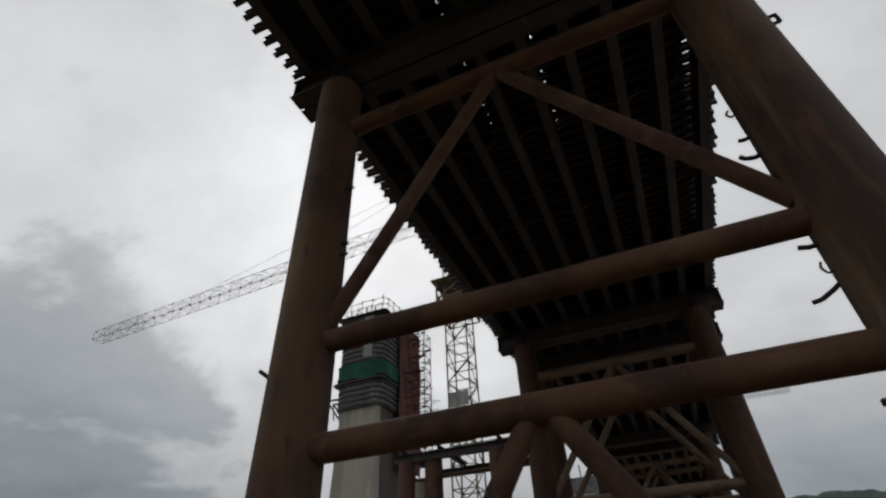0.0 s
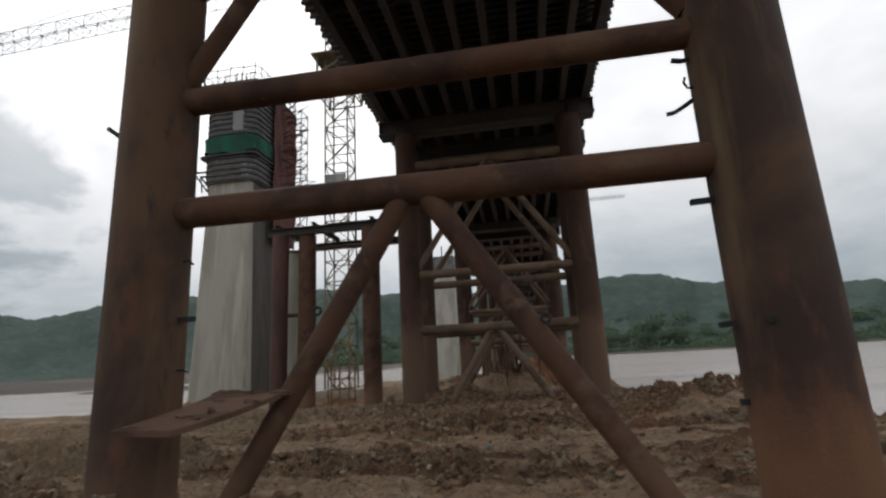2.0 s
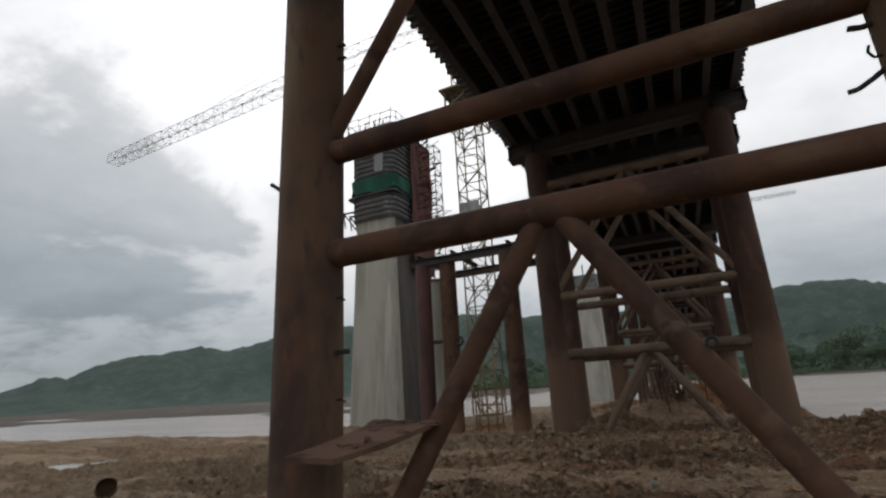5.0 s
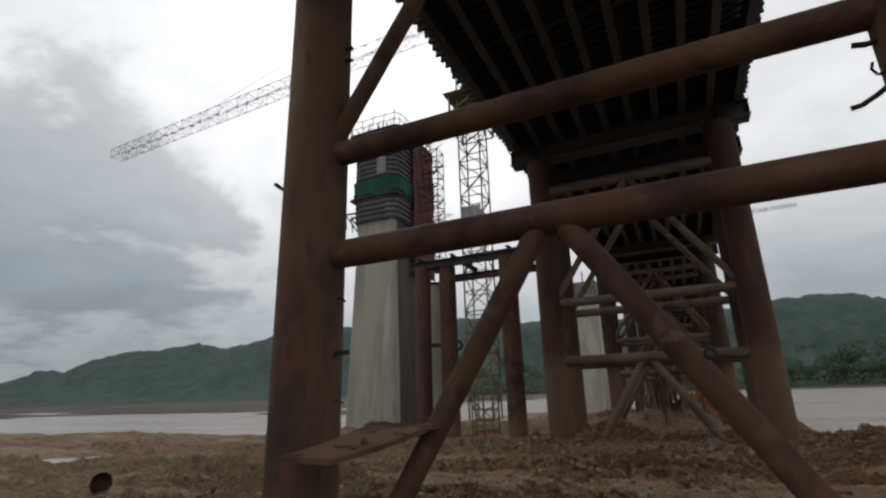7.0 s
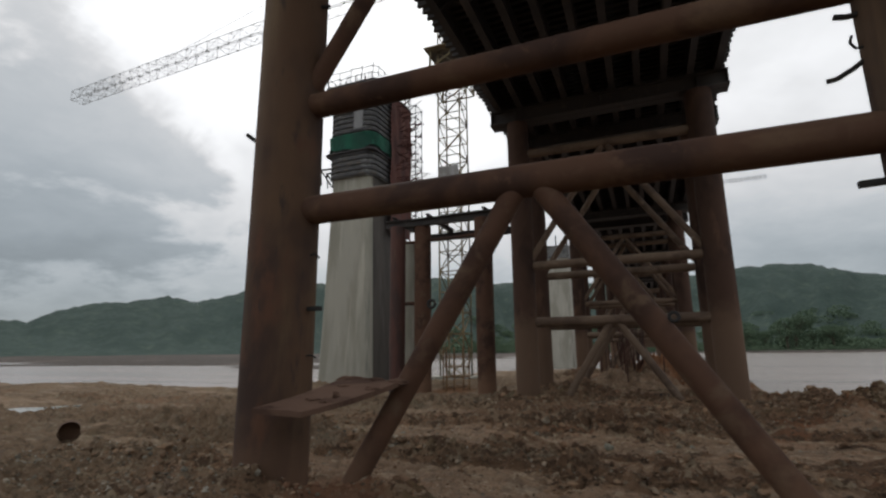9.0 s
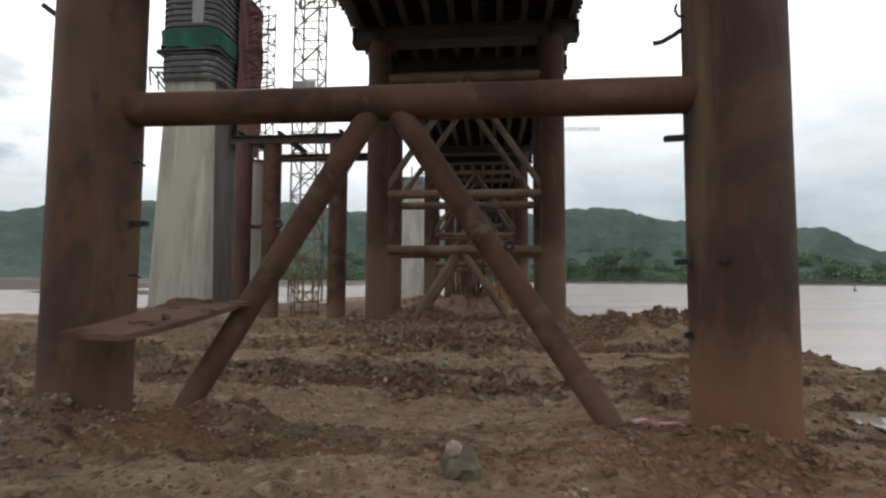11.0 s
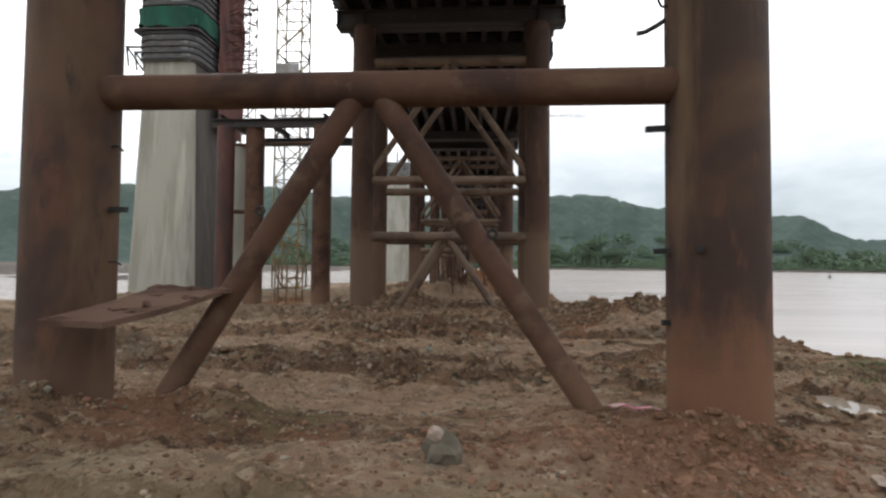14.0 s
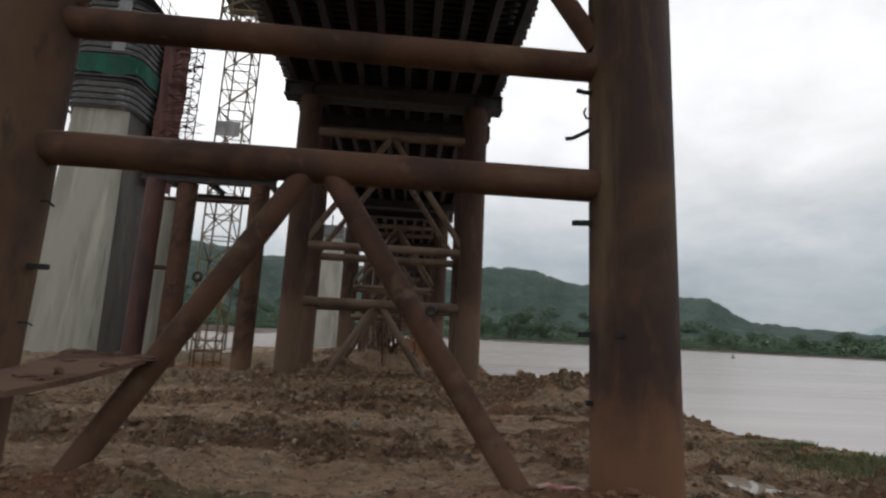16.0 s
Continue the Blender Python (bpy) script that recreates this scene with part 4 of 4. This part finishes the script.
# ---- tower cranes ----
def lattice(g, a, b, w, bays, bar_w, h=None, axis="z"):
    """A square lattice between two heights or two ends, with zigzag bracing."""
    h = h or w
    P = lambda t, i: {"z": ((-w / 2, w / 2, w / 2, -w / 2)[i], (-h / 2, -h / 2, h / 2, h / 2)[i], a + (b - a) * t),
                      "x": (a + (b - a) * t, (-w / 2, w / 2, w / 2, -w / 2)[i], (0, 0, h, h)[i])}[axis]
    for i in range(4):
        g.bar(P(0, i), P(1, i), bar_w * 1.5)
    for k in range(bays + 1):
        for i in range(4):
            g.bar(P(k / bays, i), P(k / bays, (i + 1) % 4), bar_w)
            if k < bays:
                s, e = (i, (i + 1) % 4) if k % 2 else ((i + 1) % 4, i)
                g.bar(P(k / bays, s), P((k + 1) / bays, e), bar_w)
    return g


def tower_crane(x, y, base, top, turn, jib_len, mast_mat, jib_mat, label, w=1.65, jib_bar=0.027, jib_h=1.1):
    c = thing("tower_crane", label, "tower crane", (x, y, 0), "tower cranes")
    sec = 2.8
    n = max(1, int((top - 1.5 - base) / sec))
    c8 = [(-w / 2, -w / 2), (w / 2, -w / 2), (w / 2, w / 2), (-w / 2, w / 2)]
    bars = []
    for i in range(4):
        (ax, ay), (bx, by) = c8[i], c8[(i + 1) % 4]
        bars.append(("chord", (ax, ay, 0), (ax, ay, sec), 0.093))
        for k in range(2):
            z = sec * k / 2
            bars.append(("rung", (ax, ay, z), (bx, by, z), 0.062))
            bars.append(("brace", (ax, ay, z), (bx, by, z + sec / 2), 0.062) if (k + i) % 2 else ("brace", (bx, by, z), (ax, ay, z + sec / 2), 0.062))
    for kind, a, b, thick in bars:
        me = Geo().bar(a, b, thick).mesh(kind, mast_mat)
        for k in range(n):
            part(kind, me, mast_mat, c).location = (0, 0, base + sec * k)
    part("footing", Geo().box(-w, -w, base - 1.6, w, w, base), concrete, c)
    mast_top = base + sec * n
    part("climbing_frame", lattice(Geo(), mast_top - 7.2, mast_top - 4.2, w + 0.9, 2, 0.09), mast_mat, c)
    part("platform", Geo().box(-w, -w, mast_top - 4.2, w, w, mast_top - 4.1), mast_mat, c)
    slew = part("slewing_unit", Geo().tube((0, 0, mast_top), (0, 0, top - 0.1), 1.0, 20), mast_mat, c)
    boom = part("jib", lattice(Geo(), 0.9, jib_len, 1.35, max(6, int(jib_len / 1.5)), jib_bar, jib_h, "x"), jib_mat, c, "long lattice jib")
    boom.location, boom.rotation_euler = (0, 0, top), (0, 0, turn)
    back = part("counter_jib", lattice(Geo(), -13, -0.9, 1.4, 7, 0.09, 0.9, "x"), jib_mat, c)
    back.location, back.rotation_euler = (0, 0, top), (0, 0, turn)
    bal = part("counterweight", Geo().box(-13, -0.8, -1.2, -10.8, 0.8, 1.4), concrete, c)
    bal.location, bal.rotation_euler = (0, 0, top), (0, 0, turn)
    part("tower_head", lattice(Geo(), top, top + 6.5, 1.0, 4, 0.09), jib_mat, c)
    for far, tip in ((jib_len * 0.38, 1.25), (jib_len * 0.72, 1.25), (-11.5, 0.9)):
        t = part("tie_bar", Geo().bar((0, 0, 6.4), (far, 0, tip), 0.022), jib_mat, c)
        t.location, t.rotation_euler = (0, 0, top), (0, 0, turn)
    cab = part("cab", Geo().box(-0.9, -2.2, -1.9, 0.7, -1.0, 0.0), crane_grey, c)
    cab.location, cab.rotation_euler = (0, 0, top - 0.3), (0, 0, turn)
    return c


crane = tower_crane(-11.2, 27.3, gz(-11.2, 27.3) + 0.2, 31.3, math.pi - 0.045, 49.0, crane_mat, crane_grey, "weathered yellow tower crane beside the concrete pier")
part("mast_panel", Geo().box(-0.72, -0.98, 13.5, 0.72, -0.91, 14.5), panel_mat, crane, "grey sign panel on the mast")
tower_crane(20.5, 145.0, -3.0, 46.5, 0.0, 13.5, crane_grey, crane_grey, "distant grey tower crane beyond the trestle", jib_bar=0.035, jib_h=0.7)


# bar frame added in place of the crane mast's lowest section
def mast_foot_bars(x, y):
    g = Geo()
    z0 = gz(x, y) - 0.05
    n = 9
    for i in range(n):
        a = 2 * math.pi * i / n
        g.bar((x + 0.62 * math.cos(a), y + 0.62 * math.sin(a), z0), (x + 0.62 * math.cos(a), y + 0.62 * math.sin(a), z0 + 2.0), 0.05)
    for z in np.arange(z0 + 0.2, z0 + 2.0, 0.45):
        g.bent([(x + 0.62 * math.cos(2 * math.pi * i / 12), y + 0.62 * math.sin(2 * math.pi * i / 12), z) for i in range(13)], 0.025, 5)
    return solid("mast_foot_bars", g, cage_mat, "orange bar frame standing in for the foot of the crane mast", "rebar cage")


mast_foot_bars(-7.55, 17.6)


# ---- small things on the near bar ----
def leaning_board():
    c = [Vector(p) for p in ((-2.70, -0.86, 0.935), (-2.10, -0.90, 0.925), (-1.46, -0.22, 1.16), (-2.3, 0.05, 1.17))]
    up = Vector((0, 0, 0.05))
    n = 6
    vs = []
    for k in range(n + 1):
        f = k / n
        sag = Vector((0, 0, -0.02 * math.sin(math.pi * f)))
        a, b = c[0].lerp(c[3], f) + sag, c[1].lerp(c[2], f) + sag
        vs += [a, b, b + up, a + up]
    fs = [(0, 1, 2, 3), (4 * n + 3, 4 * n + 2, 4 * n + 1, 4 * n)]
    for k in range(n):
        fs += [(4 * k + i, 4 * k + 4 + i, 4 * k + 4 + (i + 1) % 4, 4 * k + (i + 1) % 4) for i in range(4)]
    g = Geo().add(vs, fs)
    t = thing("board", "mud-caked wooden board wedged between pile and brace", "board")
    part("panel", g, plank_mat, t)
    rb = random.Random(5)
    for k in range(24):
        f = rb.random()
        q = c[3].lerp(c[2], f) if k < 17 else c[0].lerp(c[3], f).lerp(c[1].lerp(c[2], f), rb.random())
        part("mud_lump", lump(Geo(), q.x, q.y + 0.03, q.z + 0.04, rb.uniform(0.04, 0.12), 0.05, rb.uniform(0.018, 0.042), k + 4), plank_mat, t)
    return t


ICO = None


def lump(g, x, y, z, rx, ry, rz, seed):
    """A rough, uneven lump with flattened facets."""
    global ICO
    if ICO is None:
        bm = bmesh.new()
        bmesh.ops.create_icosphere(bm, subdivisions=2, radius=1)
        bm.verts.ensure_lookup_table()
        ICO = [v.co.copy() for v in bm.verts], [tuple(v.index for v in f.verts) for f in bm.faces]
        bm.free()
    vs, fs = ICO
    off = Vector((seed * 3.7, seed * 1.3, seed * 7.1))
    out = []
    for v in vs:
        k = 1 + 0.55 * noise.noise(v * 1.3 + off) + 0.25 * noise.noise(v * 3.1 + off)
        out.append((x + v.x * rx * k, y + v.y * ry * k, z + v.z * rz * k))
    g.add(out, fs, False)
    return g


leaning_board()
rock = thing("rock", "olive-grey rock with a pale chip on top", "rock")
part("body", lump(Geo(), 0.69, -1.28, gz(0.69, -1.28) + 0.08, 0.125, 0.10, 0.135, 2), rock_mat, rock)
part("chip", lump(Geo(), 0.645, -1.36, gz(0.69, -1.28) + 0.225, 0.058, 0.05, 0.05, 9), pale_mat, rock)

t = thing("pipe_offcut", "short rusty brown pipe offcut lying on the mud", "pipe", (-8.2, 0.98, gz(-8.2, 0.95) + 0.02))
g = Geo().tube((-0.11, 0.07, 0.15), (0.11, -0.07, 0.15), 0.165, 28, cap=False).tube((0.11, -0.07, 0.15), (-0.11, 0.07, 0.15), 0.15, 28, cap=False)
g.tube((-0.11, 0.07, 0.15), (-0.10, 0.064, 0.15), 0.15, 28)
part("pipe", g, brace_mat, t)

g = Geo()
pts = [(2.18, 0.05), (2.32, 0.12), (2.45, 0.16), (2.58, 0.12), (2.72, 0.14)]
for (x0, y0), (x1, y1) in zip(pts[:-1], pts[1:]):
    g.bar((x0, y0, gz(x0, y0) + 0.03), (x1, y1, gz(x1, y1) + 0.03), 0.06, 0.02)
solid("strap", g, pink_mat, "muddy pink strap lying on the ground", "strap")

g = Geo()
n = 14
vs = []
for j in range(6):
    for i in range(n):
        u, v = i / (n - 1), j / 5
        x, y = 3.38 + 0.28 * u + 0.10 * v + 0.07 * u * v + 0.015 * math.sin(j * 2), -1.57 - 0.14 * u + 0.27 * v - 0.12 * u * v + 0.02 * math.sin(i * 0.9)
        vs.append((x, y, gz(x, y) + 0.03 + 0.012 * math.sin(i * 1.7 + j)))
g.add(vs, [(j * n + i, j * n + i + 1, (j + 1) * n + i + 1, (j + 1) * n + i) for j in range(5) for i in range(n - 1)], True)
solid("sacking", g, pale_mat, "pale torn sacking lying flat on mud", "sacking")

rod = thing("rebar_bundle", "rusty reinforcing bars standing in a heap of red earth", "rebar")
rr_ = random.Random(31)
for k in range(34):
    x, y = 0.1 + rr_.gauss(0, 0.75), 18.6 + rr_.gauss(0, 0.6)
    h = rr_.uniform(0.8, 2.6)
    part("bar", Geo().bar((x, y, gz(x, y) - 0.1), (x + rr_.gauss(0, 0.18), y + rr_.gauss(0, 0.1), gz(x, y) + h), 0.045), red_rust, rod)
timber = thing("timber", "dark timber baulk lying on the mud", "timber")
part("baulk", Geo().bar((0.4, 14.3, gz(0.6, 14.3) + 0.07), (1.35, 14.15, gz(1.3, 14.15) + 0.09), 0.16, 0.14), black_mat, timber)

# separate stones that stand out
rs = random.Random(7)
for k in range(26):
    x, y = rs.uniform(-6.5, 5.0), rs.uniform(0.4, 9.0)
    s = rs.uniform(0.03, 0.075)
    solid("stone", lump(Geo(), x, y, gz(x, y) + s * 0.25, s, s * rs.uniform(0.7, 1.2), s * rs.uniform(0.5, 0.9), k + 20), stone_mat if rs.random() < 0.6 else clod_mat,
          "loose stone on churned mud", "stone", "loose stones on the bar")

# clods and pebbles nobody could count
def shapes(fine):
    """Two dozen uneven lumps of unit size and their faces."""
    bm = bmesh.new()
    bmesh.ops.create_icosphere(bm, subdivisions=2 if fine else 1, radius=1)
    base = np.array([v.co for v in bm.verts])
    faces = np.array([[v.index for v in f.verts] for f in bm.faces])
    bm.free()
    out = []
    for k in range(24):
        off = Vector((k * 3.7, k * 1.3, k * 7.1))
        out.append(np.array([p * (1 + 0.55 * noise.noise(Vector(p) * 1.3 + off) + 0.3 * noise.noise(Vector(p) * 3.1 + off)) for p in base]))
    return out, faces


FINE, COARSE = shapes(True), shapes(False)


def scatter(name, pts, label, mat, fine=False, sunk=0.05, flat=0.45):
    """Many small lumps on the ground, joined; pts: rows of x, y, size."""
    pts = np.array(pts)
    zs = height(pts[:, 0], pts[:, 1])
    kinds, faces = FINE if fine else COARSE
    n = len(kinds[0])
    vs, fs = [], []
    for k, ((x, y, s), z) in enumerate(zip(pts, zs)):
        a = rs.uniform(0, 2 * math.pi)
        ca, sa = math.cos(a), math.sin(a)
        p = kinds[k % 24] * (s * rs.uniform(0.8, 1.5), s, s * rs.uniform(flat, 0.95))
        vs.append(np.stack([x + p[:, 0] * ca - p[:, 1] * sa, y + p[:, 0] * sa + p[:, 1] * ca, z + s * sunk + p[:, 2]], -1))
        fs.append(faces + k * n)
    me = bpy.data.meshes.new(name)
    me.from_pydata(np.concatenate(vs).tolist(), [], np.concatenate(fs).tolist())
    me.materials.append(mat)
    return tagged(new(name, me), label, name, kind="stuff")


def strewn(count, x0, x1, y0, y1, lean, small, spread):
    """Random places, denser towards y0, with mostly small sizes."""
    return [(rs.uniform(x0, x1), y0 + (y1 - y0) * rs.random() ** lean, small + abs(rs.gauss(0, spread))) for _ in range(count)]


def on_banks(pts, low=-0.16, high=0.10):
    """Keep those that lie on churned earth."""
    pts = np.array(pts)
    return pts[churn(pts[:, 0], pts[:, 1]) > np.array([rs.uniform(low, high) for _ in pts])]


crumbs = strewn(15000, -7.5, 6.5, -2.5, 10.5, 1.6, 0.006, 0.009)
scatter("crumbs", crumbs, "crumbs of drying mud strewn all over the bar", clod_mat)
clods = on_banks(strewn(3600, -8, 6.0, 0.3, 13, 1.25, 0.018, 0.026)).tolist()
for k in range(1300):
    y = rs.uniform(2.5, 14)
    clods.append((float(np.interp(y, SHORE_Y, SHORE_X)) - 1.2 + rs.gauss(0, 0.8), y, 0.012 + abs(rs.gauss(0, 0.021))))
for k in range(900):
    cx, cy = rs.choice(((-3.2, -0.6), (-2, 0), (4.15, 0.45), (-4.3, -0.4), (-3, 13), (0.2, 16.5), (-1.6, 14.5)))
    clods.append((cx + rs.gauss(0, 0.5), cy + rs.gauss(0, 0.35), 0.008 + abs(rs.gauss(0, 0.011))))
scatter("clods", clods, "scattered clods of churned brown mud", clod_mat, True)
red = [(2.2 + rs.gauss(0, 0.95), -0.95 + rs.gauss(0, 0.38), 0.006 + abs(rs.gauss(0, 0.010)) + (0.022 if rs.random() < 0.05 else 0)) for _ in range(1500)]
red += [(-2.2 + rs.gauss(0, 0.4), -0.3 + rs.gauss(0, 0.25), 0.005 + abs(rs.gauss(0, 0.008))) for _ in range(260)]
scatter("red_clods", red, "crumbling lumps of red earth heaped round the pile", red_clod_mat, True, 0.0, 0.75)
gravel = strewn(4200, -7.5, -2.7, -1.2, 5.5, 1.0, 0.007, 0.011) + strewn(900, -2.7, 5, -0.6, 9, 1.2, 0.008, 0.011)
scatter("gravel", on_banks(gravel, -0.3, 0.2), "grey gravel and small stones strewn over the mud", gravel_mat)

# grass on the near bank
g = Geo()
pts = []
for k in range(22000):
    y = rs.uniform(-2.5, 3.2)
    pts.append((float(np.interp(y, SHORE_Y, SHORE_X)) - 0.3 - abs(rs.gauss(0, 1.0)), y))
pts = np.array(pts)
for (x, y), z, m in zip(pts, height(pts[:, 0], pts[:, 1]), vnoise(pts[:, 0] * 1.1, pts[:, 1] * 1.1, 77)):
    if m < -0.16:
        continue
    h = rs.uniform(0.04, 0.13)
    a = rs.uniform(0, math.pi)
    dx, dy = 0.008 * math.cos(a), 0.008 * math.sin(a)
    lx, ly = rs.gauss(0, 0.05), rs.gauss(0, 0.05)
    g.add([(x - dx, y - dy, z), (x + dx, y + dy, z), (x + lx, y + ly, z + h)], [(0, 1, 2)])
solid("grass", g, grass_mat, "sparse green grass on the river bank", "grass", kind="stuff")


# ---- far bank ----
def leafy(g, x, y, z, r, h, n, rnd):
    q = np.random.default_rng(rnd.randrange(1 << 30))
    a, u = q.uniform(0, 2 * math.pi, n), q.uniform(-0.9, 1, n)
    rr = r * np.sqrt(1 - u * u) * q.uniform(0.55, 1.08, n)
    c = np.stack([x + rr * np.cos(a), y + rr * np.sin(a), z + h * (0.5 + 0.5 * u * q.uniform(0.7, 1.1, n))], -1)
    s = r * q.uniform(0.055, 0.115, (n, 1))
    d1, d2 = q.normal(0, 1, (n, 3)) * (1, 1, 0.6), q.normal(0, 1, (n, 3)) * (1, 1, 0.8)
    d1 *= s / np.linalg.norm(d1, axis=1, keepdims=True)
    d2 *= s / np.linalg.norm(d2, axis=1, keepdims=True)
    v = np.stack([c - d1, c - d2 * 0.7, c + d1, c + d2 * 0.8], 1).reshape(-1, 3)
    g.add([tuple(p) for p in v.tolist()], [(4 * k, 4 * k + 1, 4 * k + 2, 4 * k + 3) for k in range(n)])


def bank_tree(x, y, h, seed):
    rnd = random.Random(seed)
    z = bank_z(x, y)
    t = thing("tree", "broad green tree on the far river bank", "tree", (x, y, z), "trees on the far bank")
    tr = Geo().tube((0, 0, -1), (0, 0, h * 0.5), h * 0.035, 8, h * 0.02)
    for k in range(4):
        a = rnd.uniform(0, 6.28)
        tr.tube((0, 0, h * (0.3 + 0.05 * k)), (h * 0.25 * math.cos(a), h * 0.25 * math.sin(a), h * 0.65), h * 0.015, 6, h * 0.006)
    part("trunk", tr, trunk_mat, t)
    g = Geo()
    for k in range(7):
        a = rnd.uniform(0, 6.28)
        rr = h * rnd.uniform(0.05, 0.3)
        leafy(g, rr * math.cos(a), rr * math.sin(a), h * rnd.uniform(0.2, 0.6), h * rnd.uniform(0.16, 0.26), h * rnd.uniform(0.25, 0.4), 480, rnd)
    part("crown", g, leaf_mat, t)
    return t


rt = random.Random(21)
for k in range(60):
    az = radians(rt.choice((rt.uniform(6, 26), rt.uniform(6, 60), rt.uniform(-25, 6))))
    r_ = rt.uniform(690, 840)
    bank_tree(r_ * math.sin(az), r_ * math.cos(az) - 5, rt.uniform(14, 30) * (1.7 if radians(11) < az < radians(18) else 1), 300 + k)
g = Geo()
for k in range(1500):
    az = radians(rt.uniform(-70, 62))
    r_ = 668 + 320 * rt.random() ** 1.6
    x, y = r_ * math.sin(az), r_ * math.cos(az) - 5
    if az < -0.42:
        continue
    dens = 1
    h = rt.uniform(5, 15) * dens * (0.55 if r_ < 690 else 1)
    leafy(g, x, y, bank_z(x, y) - 1, h * 1.1, h, 300, rt)
for k in range(260):
    az = radians(rt.uniform(2, 62))
    r_ = rt.uniform(645, 690)
    x, y = r_ * math.sin(az), r_ * math.cos(az) - 5
    z = bank_z(x, y)
    if z > WATER - 0.3:
        h = rt.uniform(2, 5)
        leafy(g, x, y, z - 0.8, h * 1.3, h, 120, rt)
solid("far_wood", g, leaf_mat, "dense green scrub and trees along the far bank", "woods", kind="stuff")

h = thing("house", "small white house among trees on the far bank", "house", (560, 735, gz(560, 735) + 9))
part("wall", Geo().box(-6, -4, -12, 6, 4, 4), white_mat, h)
part("roof", Geo().add([(-7, -5, 4), (7, -5, 4), (7, 5, 4), (-7, 5, 4), (-7, 0, 7), (7, 0, 7)], [(0, 1, 5, 4), (2, 3, 4, 5), (0, 4, 3), (1, 2, 5), (0, 3, 2, 1)]), form_mat, h)

b = thing("buoy", "small dark buoy floating on the river", "buoy", (152, 216, WATER))
part("float", Geo().tube((0, 0, -0.3), (0, 0, 0.5), 0.9, 14, 0.7), black_mat, b)
part("mast", Geo().tube((0, 0, 0.5), (0, 0, 2.3), 0.22, 8, 0.1), red_rust, b)
